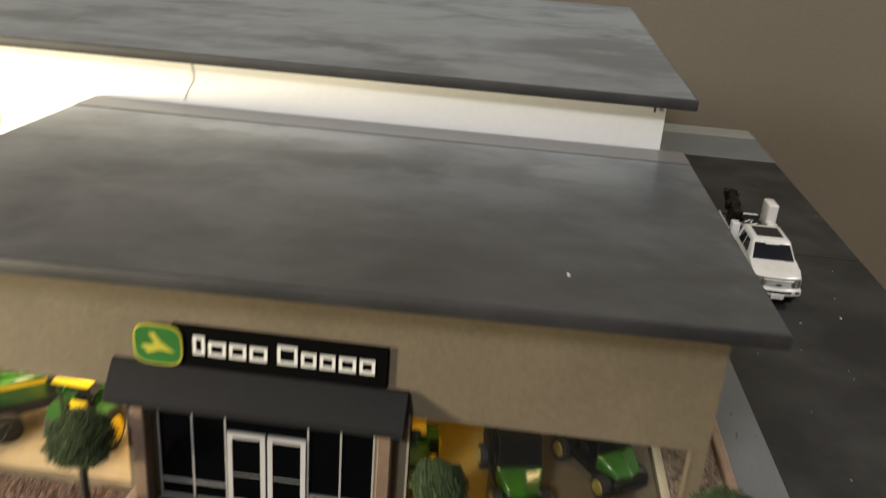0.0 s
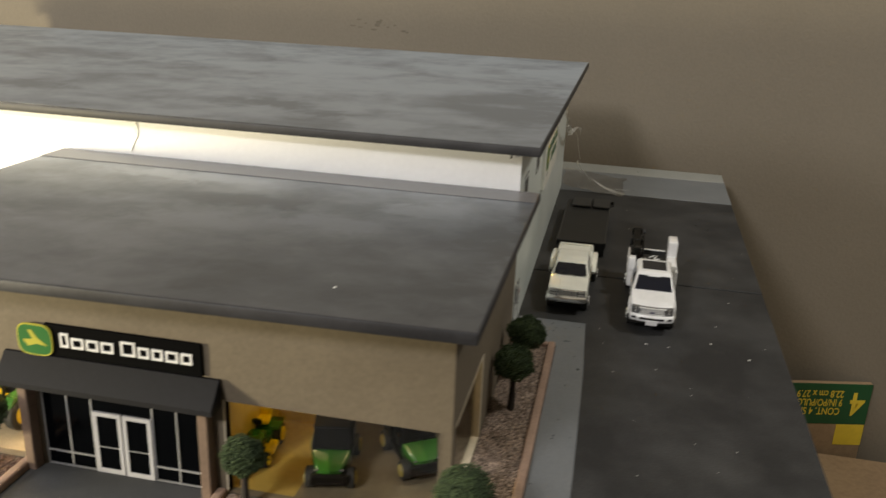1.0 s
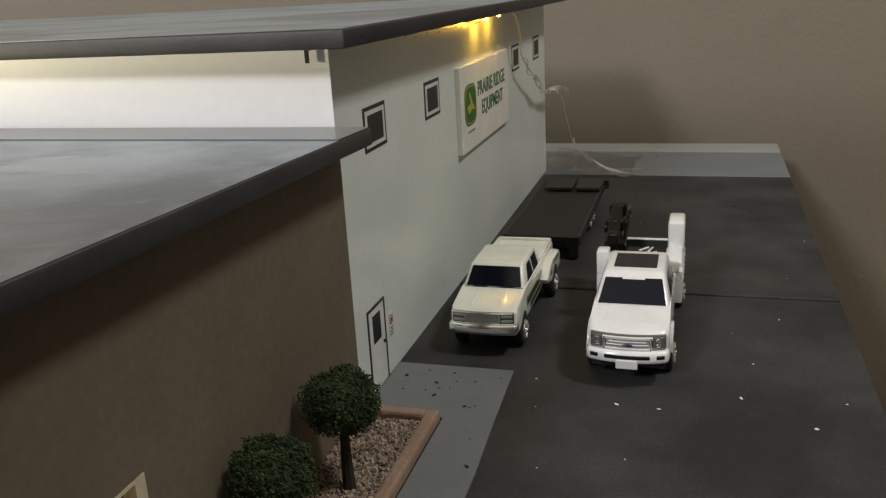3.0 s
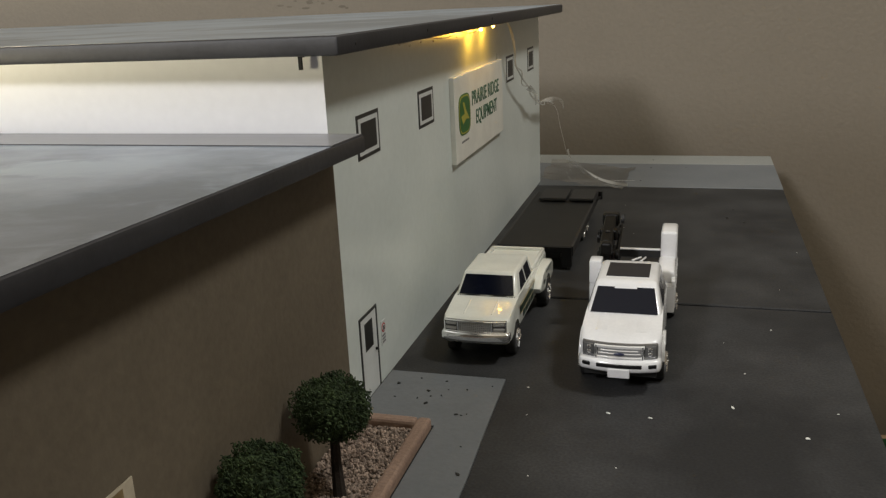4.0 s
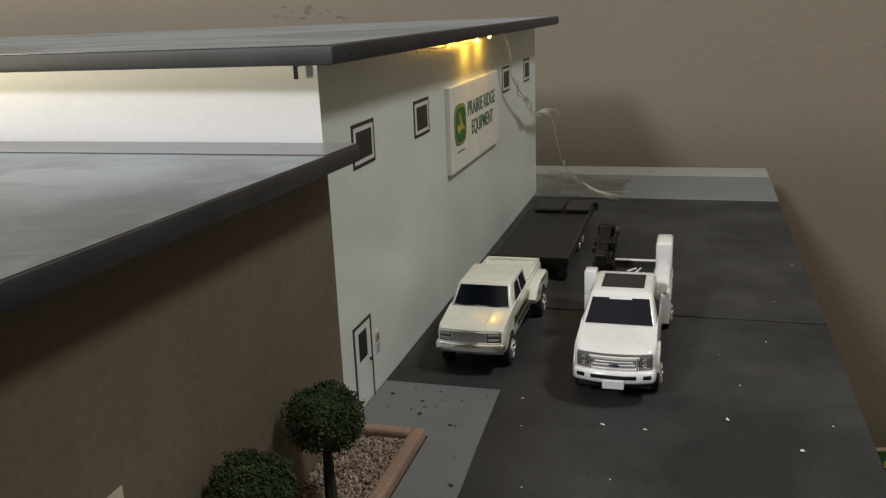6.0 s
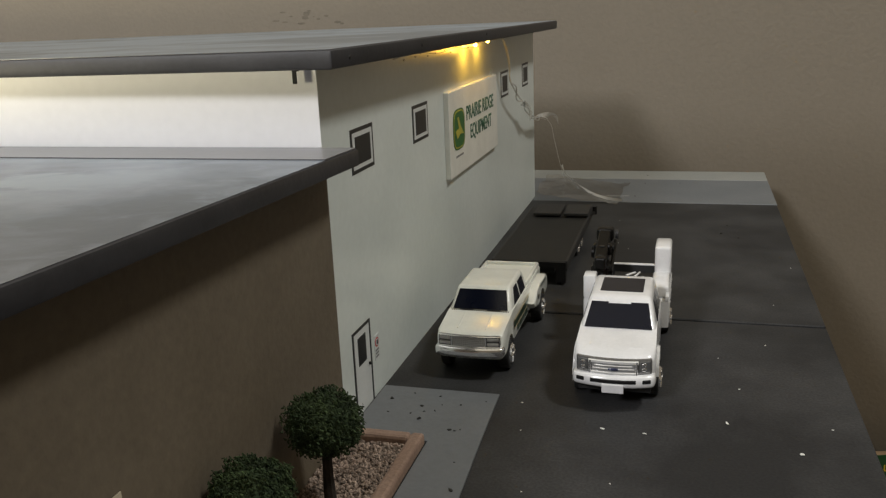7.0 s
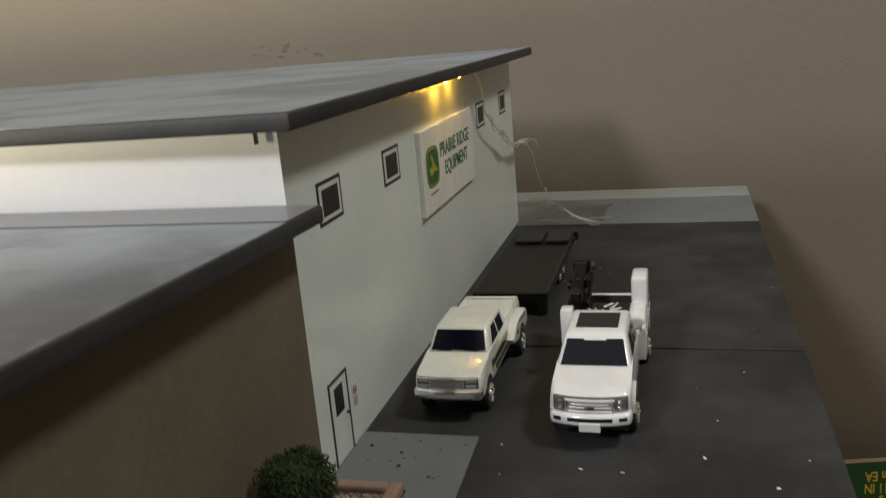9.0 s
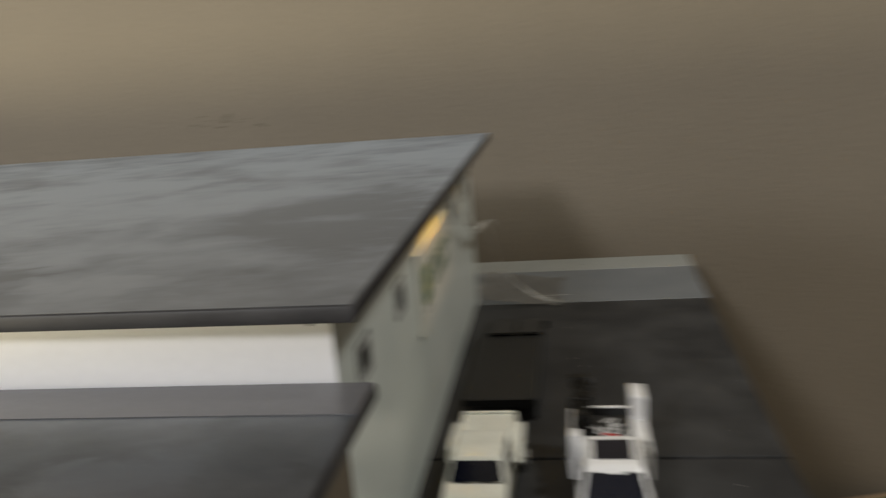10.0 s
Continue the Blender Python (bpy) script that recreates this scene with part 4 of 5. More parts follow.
def service_truck(place, turn):
    t = root("service_truck", place, "white toy service truck with sunroof, crane and tall tool box", "toy truck", turn=turn)
    W = 1.05
    front = bow(0.2, W, 0.9)
    top = [(0.04, 0.8), (0.0, 1.3), (0.04, 1.4), (0.16, 1.47), (0.6, 1.56), (1.5, 1.7), (1.7, 1.72), (4.15, 1.68), (4.2, 1.6)]
    bm = B()
    prism(bm, arch_profile(0.08, 4.2, 0.66, [(1.2, 0.52)], top), "x", -W, W, 0.12, 3)
    body = part("body", hull(bm, W, front, 1.3, 0.12), WHITECAR, t, smooth=True)
    for s in (-1, 1):
        bm = B()
        prism(bm, [(0.4, 1.4), (1.6, 1.64), (1.6, 1.72), (0.5, 1.545)], "x", s * 0.35, s * 0.66, 0.03, 2)
        part("hood_bulge", bm, WHITECAR, body, smooth=True)
        bm = B()
        prof = [(0.62, 0.95)] + [(1.2 - math.cos(math.pi * i / 8) * 0.62, 0.72 + math.sin(math.pi * i / 8) * 0.6) for i in range(9)] + [(1.2 + math.cos(math.pi * i / 8) * 0.53, 0.72 + math.sin(math.pi * i / 8) * 0.5) for i in range(9)]
        prism(bm, prof, "x", s * (W - 0.06), s * (W + 0.05), 0.02, 2)
        part("wheel_arch", bm, WHITECAR, body, smooth=True)
    bm = B()
    frustum(bm, (-W + 0.05, W - 0.05, 1.28, 4.15, 1.62), (-W + 0.24, W - 0.24, 2.14, 4.0, 2.36), 0.12, 4)
    cab = part("cab", bm, WHITECAR, t, smooth=True)
    glazing(cab, W - 0.05, 1.28, 0.86, 4.15, 1.62, 0.74, 0.19, 1.70, 2.22, ((2.0, 2.82), (2.96, 3.7)), "dark blue-black windscreen")
    part("visor", quad(B(), (-0.3, 1.925, 2.19), (0.3, 1.925, 2.19), (0.28, 2.03, 2.28), (-0.28, 2.03, 2.28), 0.02), WHITECAR, cab)
    part("sunroof", box(B(), -0.58, 0.58, 2.46, 3.66, 2.35, 2.375, 0.01), DARKGLASS, cab, "dark panoramic sunroof")
    for s in (-1, 1):
        part("door_line", box(B(), *sorted((s * (W - 0.01), s * (W + 0.004))), 2.9, 2.925, 0.8, 1.5), SILVER, body)
        # service body: side cabinets either side of an open bed
        bm = B()
        prof = [(4.25, 0.7), (4.25, 1.5), (7.5, 1.5), (7.5, 0.7)]
        for i in range(9):
            a = math.pi * i / 8
            prof.append((5.9 + math.cos(a) * 0.54, 0.7 + math.sin(a) * 0.46))
        prism(bm, prof, "x", s * 0.8, s * 1.24, 0.04, 2)
        c = part("side_cabinet", bm, WHITECAR, t, "white side tool cabinet", True)
        for y0, y1, zz in ((4.35, 5.25, 0.82), (5.35, 6.45, 1.2), (6.55, 7.4, 0.82)):
            dd = part("cabinet_door", box(B(), *sorted((s * 1.238, s * 1.256)), y0, y1, zz, 1.44, 0.008), WHITECAR, c)
            part("latch", box(B(), *sorted((s * 1.256, s * 1.27)), (y0 + y1) / 2 - 0.05, (y0 + y1) / 2 + 0.05, 1.3, 1.35), SILVER, dd)
        part("side_rail", box(B(), *sorted((s * 1.12, s * 1.24)), 4.25, 7.5, 1.5, 1.68, 0.02), WHITECAR, t)
        wheel(t, s * (W - 0.1), 1.2, 0.47, 0.28, CHROME, s)
        wheel(t, s * 1.06, 5.9, 0.47, 0.34, CHROME, s)
    part("head_cabinet", box(B(), -1.25, -0.88, 4.22, 4.75, 1.5, 2.22, 0.05, 2), WHITECAR, t, "upright white cabinet behind the cab", True)
    part("bed_floor", box(B(), -0.8, 0.8, 4.25, 7.5, 0.66, 1.05), MATTBLACK, t, "black open bed")
    part("bed_front", box(B(), -0.8, 0.8, 4.25, 4.33, 1.05, 1.6), MATTBLACK, t)
    part("bed_gate", box(B(), -1.12, 1.12, 7.38, 7.5, 1.05, 1.64, 0.02), MATTBLACK, t)
    part("gate_rail", box(B(), -0.62, 0.7, 7.36, 7.5, 1.64, 1.69, 0.015), WHITECAR, t)
    part("deck_cover", box(B(), -1.12, -0.8, 4.8, 7.38, 1.5, 1.53), MATTBLACK, t)
    rng = random.Random(9)
    part("tool_tray", box(B(), -0.55, 0.78, 4.4, 7.2, 1.05, 1.46), MATTBLACK, t)
    for i in range(14):
        bm = B()
        x, y, a = rng.uniform(-0.35, 0.5), rng.uniform(5.5, 6.6), rng.uniform(0, 3)
        z = 1.53 + rng.uniform(0, 0.08)
        rod(bm, (x, y, z), (x + math.cos(a) * 0.3, y + math.sin(a) * 0.26, z + 0.06), 0.032, 0.032, 8)
        ball(bm, (x, y, z), 0.055, (1, 1, 0.7), 8, 6)
        part("tool", bm, BRIGHT, t, "loose chrome tool", True)
    part("toolbox", box(B(), -0.16, 0.24, 5.05, 5.4, 1.46, 1.72, 0.04), RED, t, "red tool box")
    part("tall_box", box(B(), 0.74, 1.24, 6.05, 7.2, 1.5, 2.66, 0.09, 3), WHITECAR, t, "tall rounded white tool box", True)
    part("low_box", box(B(), 0.7, 1.22, 4.6, 6.1, 1.5, 1.86, 0.07, 3), WHITECAR, t, smooth=True)
    crane = part("crane", box(B(), -1.14, -0.6, 5.3, 6.1, 1.53, 2.2, 0.06), TOYBLACK, t, "black folded crane")
    bm = B()
    prism(bm, [(5.1, 1.95), (5.7, 1.85), (7.45, 2.3), (7.5, 2.75), (7.35, 2.86), (7.0, 2.88), (5.1, 2.4)], "x", -1.06, -0.7, 0.04, 1)
    part("boom", bm, TOYBLACK, crane)
    part("boom_head", box(B(), -1.16, -0.62, 7.05, 7.5, 2.5, 2.92, 0.08, 2), TOYBLACK, crane)
    part("knuckle", box(B(), -1.16, -0.58, 6.1, 6.5, 2.3, 2.66, 0.07, 2), TOYBLACK, crane)
    part("pin", rod(B(), (-1.2, 6.3, 2.52), (-0.54, 6.3, 2.52), 0.07, 0.07, 10), DECK, crane)
    for x, y, z, r in ((-1.16, 6.3, 2.35, 0.18), (-0.58, 6.6, 2.4, 0.2), (-0.56, 5.5, 2.05, 0.16)):
        part("winch", rod(B(), (x - 0.06, y, z), (x + 0.06, y, z), r, r, 14), TOYBLACK, crane)
    part("ram", rod(B(), (-0.54, 5.4, 2.0), (-0.54, 7.0, 2.55), 0.06, 0.06, 8), TOYBLACK, crane)
    part("hook_block", box(B(), -1.0, -0.66, 4.95, 5.3, 2.15, 2.55, 0.06, 2), TOYBLACK, crane)
    part("sheave", rod(B(), (-0.56, 7.25, 2.72), (-0.46, 7.25, 2.72), 0.16, 0.16, 14), MATTBLACK, crane)
    for y in (5.35, 6.0, 6.7, 7.2):
        part("bolt", ball(B(), (-0.88, y, 2.46 + (y - 5.1) * 0.19), 0.07, (1.4, 1, 0.6), 8, 5), DECK, crane)
    # front
    bp = part("bumper", mould(box(B(), -W - 0.04, W + 0.04, -0.2, 0.22, 0.66, 1.0, 0.11, 3), front), WHITECAR, t, "white front bumper", True)
    for x0, x1 in ((-0.98, -0.76), (-0.6, 0.6), (0.76, 0.98)):
        part("vent", mould(box(B(), x0, x1, -0.215, -0.12, 0.8, 0.91, 0.02), front), BLACK, bp)
    part("licence_plate", box(B(), -0.27, 0.27, -0.25, -0.18, 0.56, 0.8, 0.02), FRAMEWHITE, bp, "plain white plate")
    g = part("grille", mould(box(B(), -W + 0.06, W - 0.06, -0.05, 0.1, 0.98, 1.4, 0.04, 2), front), SMOKE, t, "smoky clear grille and lamps with chrome bars", True)
    for z0b, z1b, h in ((1.29, 1.37, 0.66), (1.22, 1.245, 0.5), (1.14, 1.165, 0.56), (1.01, 1.07, 0.6)):
        part("grille_bar", mould(box(B(), -h, h, -0.1, -0.04, z0b, z1b, 0.015), front), BRIGHT, g)
    part("grille_mesh", mould(box(B(), -0.56, 0.56, -0.075, -0.04, 1.0, 1.36), front), FOIL, g)
    part("badge", ball(B(), (0, -0.1, 1.15), 0.09, (1.5, 0.3, 0.45), 14, 8), plain("badge_blue", (0.02, 0.024, 0.06), 0.3), g)
    for s in (-1, 1):
        part("lamp_trim", mould(box(B(), *sorted((s * 0.58, s * 0.64)), -0.1, -0.04, 1.0, 1.36, 0.012), front), CHROME, g)
        h = part("headlamp", mould(box(B(), *sorted((s * 0.68, s * 0.96)), -0.075, -0.02, 1.06, 1.36, 0.02), front), SMOKE, g, "smoky headlamp")
        for z in (1.14, 1.27):
            part("reflector", mould(ball(B(), (s * 0.8, -0.07, z), 0.05, (1.3, 0.4, 1), 10, 6), front, 1), CHROME, h)
    part("chassis", box(B(), -W + 0.14, W - 0.14, 0.3, 7.3, 0.4, 0.72), MATTBLACK, t)
    return t


cream_pickup((2.72, 17.58, 0), 0)
service_truck((6.76, 16.38, 0), 0)


def flatbed_trailer(place):
    t = root("flatbed_trailer", place, "black toy flatbed trailer with two folded ramps", "toy trailer")
    deck = part("deck", box(B(), -1.38, 1.36, 0, 8.7, 0.68, 0.9, 0.03), DECK, t)
    part("end_lip", box(B(), -1.38, 1.36, -0.06, 0.0, 0.66, 0.88), BLACK, deck)
    part("end_post", box(B(), 1.0, 1.36, -0.06, 0.25, 0.12, 0.66), BLACK, deck)
    for s in (-1, 1):
        part("side_rail", box(B(), s * 1.37 - 0.05, s * 1.37 + 0.05, 0.0, 8.7, 0.55, 0.92, 0.02), MATTBLACK, t)
        part("ramp", box(B(), *((-1.0, 0.2) if s < 0 else (0.34, 1.4)), 6.75, 8.6, 0.97, 1.1, 0.02), MATTBLACK, t, "folded black ramp")
        for y in (4.0, 5.0):
            wheel(t, s * 1.19, y, 0.32, 0.24, CHROME, s)
        part("support_leg", box(B(), s * 1.1 - 0.08, s * 1.1 + 0.08, 0.1, 0.3, 0, 0.7), BLACK, t)
    part("frame", box(B(), -0.9, 0.9, 0.3, 8.6, 0.36, 0.68), MATTBLACK, t)
    part("coupling", rod(rod(B(), (1.2, 7.0, 0.8), (1.55, 8.2, 0.85), 0.07, 0.07, 8), (1.55, 8.2, 0.75), (1.55, 8.2, 1.1), 0.1, 0.1, 8), BLACK, t)
    return t


flatbed_trailer((2.85, 26.3, 0))


# ---- machines in the showroom ----
def machine_wheel(parent, x, y, r, w, out):
    return wheel(parent, x, y, r, w, YELLOW, out)


def utility_vehicle(place, turn, size=1.0, rim=HUBYELLOW):
    t = root("utility_vehicle", place, "black toy utility vehicle with green hood and roll cage", "toy vehicle", "utility vehicles on show", turn=turn)
    t.scale = (size, size, size)
    part("chassis", box(B(), -0.65, 0.65, 0.0, 2.9, 0.35, 0.6, 0.04), TOYBLACK, t)
    bm = B()
    prism(bm, [(0.0, 0.66), (-0.04, 0.86), (0.62, 1.17), (0.78, 1.17), (0.78, 0.66)], "x", -0.66, 0.66, 0.06, 2)
    mould(bm, lambda x, y, z: Vector((x * (0.56 + 0.46 * max(0.0, min(1.0, (y + 0.1) / 0.8))), y - 0.12 * (1 - min(1.0, abs(x) / 0.6)), z + 0.06 * (1 - min(1.0, abs(x) / 0.6)) ** 2)), 7, 0.6)
    part("hood", bm, GREEN, t, "glossy green hood", True)
    part("bumper", box(B(), -0.62, 0.62, -0.2, 0.0, 0.35, 0.75, 0.06, 2), TOYBLACK, t)
    part("seat", box(B(), -0.55, 0.55, 1.35, 1.75, 0.6, 1.05, 0.05), TOYBLACK, t)
    part("cargo_box", panel(B(), "y", 1.95, 2.9, -0.66, 0.66, 0.7, 1.12), TOYBLACK, t)
    part("windscreen", quad(B(), (-0.56, 0.78, 1.16), (0.56, 0.78, 1.16), (0.54, 1.03, 1.86), (-0.54, 1.03, 1.86), 0.02), TOYBLACK, t)
    part("roof", box(B(), -0.62, 0.62, 0.9, 2.0, 1.88, 1.96, 0.03), TOYBLACK, t)
    for s in (-1, 1):
        part("cage_post", rod(B(), (s * 0.58, 0.75, 1.15), (s * 0.56, 1.05, 1.9), 0.05, 0.05, 8), TOYBLACK, t)
        part("cage_post", rod(B(), (s * 0.58, 1.9, 0.7), (s * 0.56, 1.9, 1.9), 0.05, 0.05, 8), TOYBLACK, t)
        part("headlamp", ball(B(), (s * 0.42, -0.02, 0.86), 0.06, (1.4, 0.5, 0.8), 10, 6), SMOKE, t)
        wheel(t, s * 0.68, 0.35, 0.36, 0.3, rim, s)
        wheel(t, s * 0.68, 2.35, 0.38, 0.32, rim, s)
    part("cage_bar", rod(B(), (-0.6, 0.76, 1.19), (0.6, 0.76, 1.19), 0.04, 0.04, 8), TOYBLACK, t)
    part("brush_guard", rod(rod(B(), (-0.4, -0.24, 0.82), (0.4, -0.24, 0.82), 0.035, 0.035, 8), (-0.4, -0.24, 0.5), (0.4, -0.24, 0.5), 0.035, 0.035, 8), TOYBLACK, t)
    return t


def small_tractor(place, turn, cab=True, rim=YELLOW):
    t = root("compact_tractor", place, "green toy tractor with yellow wheels", "toy tractor", turn=turn)
    bm = B()
    prism(bm, [(0.0, 0.75), (0.0, 1.15), (0.15, 1.35), (1.4, 1.45), (1.4, 0.75)], "x", -0.32, 0.32, 0.08, 3)
    part("hood", bm, GREEN, t, "glossy green hood", True)
    part("chassis", box(B(), -0.25, 0.25, 0.05, 2.7, 0.45, 0.8, 0.03), BLACK, t)
    part("seat", box(box(B(), -0.25, 0.25, 1.95, 2.4, 1.05, 1.2, 0.04), -0.25, 0.25, 2.32, 2.42, 1.2, 1.6, 0.03), YELLOW, t, "yellow seat")
    part("steering_wheel", rod(B(), (0, 1.55, 1.5), (0, 1.6, 1.54), 0.18, 0.18, 16), BLACK, t)
    for s in (-1, 1):
        bm = B()
        prism(bm, [(1.55, 1.05), (1.75, 1.4), (2.5, 1.4), (2.75, 1.1), (2.6, 1.1), (2.4, 1.28), (1.85, 1.28), (1.7, 1.05)], "x", s * 0.4, s * 0.85, 0.02, 1)
        part("fender", bm, GREEN, t, smooth=True)
        wheel(t, s * 0.7, 2.15, 0.66, 0.4, rim, s)
        wheel(t, s * 0.55, 0.4, 0.36, 0.26, rim, s)
        part("hood_stripe", box(B(), *sorted((s * 0.318, s * 0.328)), 0.2, 1.38, 1.22, 1.33), YELLOW, t)
    if cab:
        for s in (-1, 1):
            part("roll_bar_post", rod(B(), (s * 0.42, 2.5, 1.1), (s * 0.42, 2.5, 2.25), 0.05, 0.05, 8), BLACK, t)
        part("roll_bar", rod(B(), (-0.46, 2.5, 2.25), (0.46, 2.5, 2.25), 0.05, 0.05, 8), BLACK, t)
        part("canopy", box(B(), -0.55, 0.55, 1.5, 2.7, 2.25, 2.35, 0.04), YELLOW if cab == "yellow" else GREEN, t)
    return t


def riding_mower(place, turn):
    t = root("riding_mower", place, "green toy riding mower with a yellow seat", "toy mower", turn=turn)
    part("hood", box(B(), -0.35, 0.35, 0.0, 0.9, 0.45, 0.85, 0.1, 3), GREEN, t, smooth=True)
    part("body", box(B(), -0.4, 0.4, 0.85, 1.8, 0.35, 0.62, 0.05), GREEN, t)
    part("mower_deck", box(B(), -0.6, 0.6, 0.55, 1.25, 0.15, 0.32, 0.05), YELLOW, t)
    part("seat", box(box(B(), -0.3, 0.3, 1.15, 1.65, 0.78, 0.95, 0.07, 2), -0.31, 0.31, 1.5, 1.74, 0.86, 1.62, 0.11, 3), YELLOW, t, "yellow seat", True)
    part("fender", box(B(), -0.62, 0.62, 1.2, 1.85, 0.6, 0.72, 0.05, 2), GREEN, t, smooth=True)
    part("steering_wheel", rod(B(), (0, 0.95, 1.0), (0, 1.0, 1.03), 0.16, 0.16, 14), BLACK, t)
    part("steering_column", rod(B(), (0, 0.85, 0.7), (0, 0.97, 1.0), 0.03, 0.03, 8), BLACK, t)
    for s in (-1, 1):
        machine_wheel(t, s * 0.5, 1.5, 0.34, 0.26, s)
        machine_wheel(t, s * 0.45, 0.2, 0.22, 0.18, s)
    return t


utility_vehicle((-3.60, 0.82, 0.06), 13, 0.97)
utility_vehicle((-0.70, 2.28, 0.06), 34, 0.95)
riding_mower((-6.62, 1.3, 0.06), 8).scale = (1.16, 1.16, 1.16)
small_tractor((-19.1, 1.55, 0.06), -52, None, MATTBLACK).scale = (1.22, 1.22, 1.22)
small_tractor((-15.95, 3.75, 0.06), 176, "yellow")

# ---- lamps of the model ----
for y, z in ((28.7, 8.76), (26.7, 8.72)):
    led = root("eave_led", (0.95, y, z), "tiny glowing amber bulb under the workshop eave", "bulb", "eave bulbs")
    part("bulb", ball(B(), (0, 0, 0), 0.07, (1, 1.4, 1), 10, 8), LEDGOLD, led, "glowing amber bulb")
    part("socket", rod(B(), (0, 0, 0.05), (0, 0, 0.12), 0.04, 0.03, 8), SIGNWHITE, led)


def strand(name, pts, r, material, label, category):
    """A wire through the given points."""
    cu = bpy.data.curves.new(name, "CURVE")
    cu.dimensions, cu.bevel_depth, cu.bevel_resolution, cu.resolution_u = "3D", r * K, 2, 6
    sp = cu.splines.new("BEZIER")
    sp.bezier_points.add(len(pts) - 1)
    for b, p in zip(sp.bezier_points, pts):
        b.co = [K * v for v in p]
        b.handle_left_type = b.handle_right_type = "AUTO"
    ob = new(name, cu)
    dg = bpy.context.evaluated_depsgraph_get()
    me = bpy.data.meshes.new_from_object(ob.evaluated_get(dg))
    bpy.data.objects.remove(ob)
    me.materials.clear()
    me.materials.append(material)
    return tagged(new(name, me), label, category)


strand("led_wire", [(0.95, 26.7, 8.84), (0.95, 28.7, 8.86), (1.0, 29.4, 8.84), (1.04, 30.4, 8.84), (1.02, 31.2, 8.66), (1.02, 31.7, 8.3), (1.0, 32.5, 7.45), (1.0, 32.6, 7.0), (1.02, 33.3, 6.55), (1.0, 34.4, 6.1), (1.02, 35.65, 5.6), (0.9, 36.4, 5.3), (1.02, 37.8, 4.7), (1.0, 39.6, 4.5), (1.02, 41.6, 4.32)], 0.03, WIRE, "thin pale wire hanging from the eave bulbs", "wire")
strand("led_wire", [(0.99, 28.7, 8.85), (1.04, 29.5, 8.85), (1.08, 30.5, 8.8), (1.06, 31.3, 8.6), (1.08, 31.8, 8.2), (1.04, 32.4, 7.5), (0.94, 32.9, 6.9), (1.08, 33.5, 6.6), (0.94, 34.2, 6.0), (1.08, 35.5, 5.7), (1.06, 36.8, 5.15), (0.94, 37.6, 4.85), (1.1, 39.0, 4.42), (0.94, 40.6, 4.5), (1.1, 42.0, 4.1)], 0.026, WIRE, "second thin pale wire twisted beside the first", "wire")
def ribbon(name, pts, width, turns, material, label):
    """A thin flat strip through the given points, twisting on its way."""
    bm = B()
    rows = []
    n = 40
    for i in range(n + 1):
        u = i / n * (len(pts) - 1)
        k = min(int(u), len(pts) - 2)
        f = u - k
        p0, p1, p2, p3 = (Vector(pts[max(0, min(len(pts) - 1, k + j))]) for j in (-1, 0, 1, 2))
        c = 0.5 * (2 * p1 + (p2 - p0) * f + (2 * p0 - 5 * p1 + 4 * p2 - p3) * f * f + (3 * p1 - p0 - 3 * p2 + p3) * f ** 3)
        d = (p2 - p1).normalized()
        side = d.orthogonal().normalized()
        side.rotate(Matrix.Rotation(turns * 2 * math.pi * i / n, 3, d))
        rows.append((bm.verts.new(c - side * width / 2), bm.verts.new(c + side * width / 2)))
    for p, q in zip(rows, rows[1:]):
        bm.faces.new((p[0], p[1], q[1], q[0]))
    bmesh.ops.solidify(bm, geom=bm.faces[:], thickness=0.012)
    return tagged(part(name, bm, material), label, "ribbon")


RIBBON = milky("ribbon_plastic", (0.85, 0.83, 0.78), 0.5)
ribbon("ribbon", [(1.0, 35.4, 5.7), (1.12, 36.6, 5.2), (0.96, 37.8, 4.7), (1.1, 39.6, 4.55), (1.25, 41.3, 4.4), (1.4, 42.6, 4.2), (1.5, 43.0, 3.7)], 0.3, 1.4, RIBBON, "twisted clear plastic ribbon caught on the pale wire")

strand("wire_tail", [(0.95, 40.8, 4.3), (1.29, 41.6, 3.95), (1.46, 42.0, 2.96), (1.7, 42.4, 1.63), (1.75, 44.6, 0.25), (1.9, 45.2, 0.12), (2.52, 43.67, 0.12), (3.48, 41.49, 0.12), (4.58, 41.42, 0.1), (5.46, 41.48, 0.1)], 0.007, WIRE, "fine clear strand falling to the rear pavement", "wire")
strand("eave_wire", [(1.15, 17.0, 8.84), (1.16, 19.2, 8.86), (1.14, 21.4, 8.74), (1.16, 23.2, 8.8), (1.1, 24.6, 8.7), (0.98, 26.7, 8.8)], 0.012, WIRE, "thin clear wire of unlit bulbs along the eave", "wire")
for y in (17.1, 17.9, 18.9, 19.4, 20.1, 20.9, 21.5, 21.9, 22.6, 23.3, 23.9, 24.4, 24.9):
    b = root("unlit_bulb", (1.15, y, 8.77 + 0.07 * math.sin(y * 3)), "tiny clear unlit bulb on the eave wire", "bulb", "unlit eave bulbs")
    part("bulb", ball(B(), (0, 0, 0), 0.034, (0.8, 1.5, 0.8), 8, 6), PEARL, b)

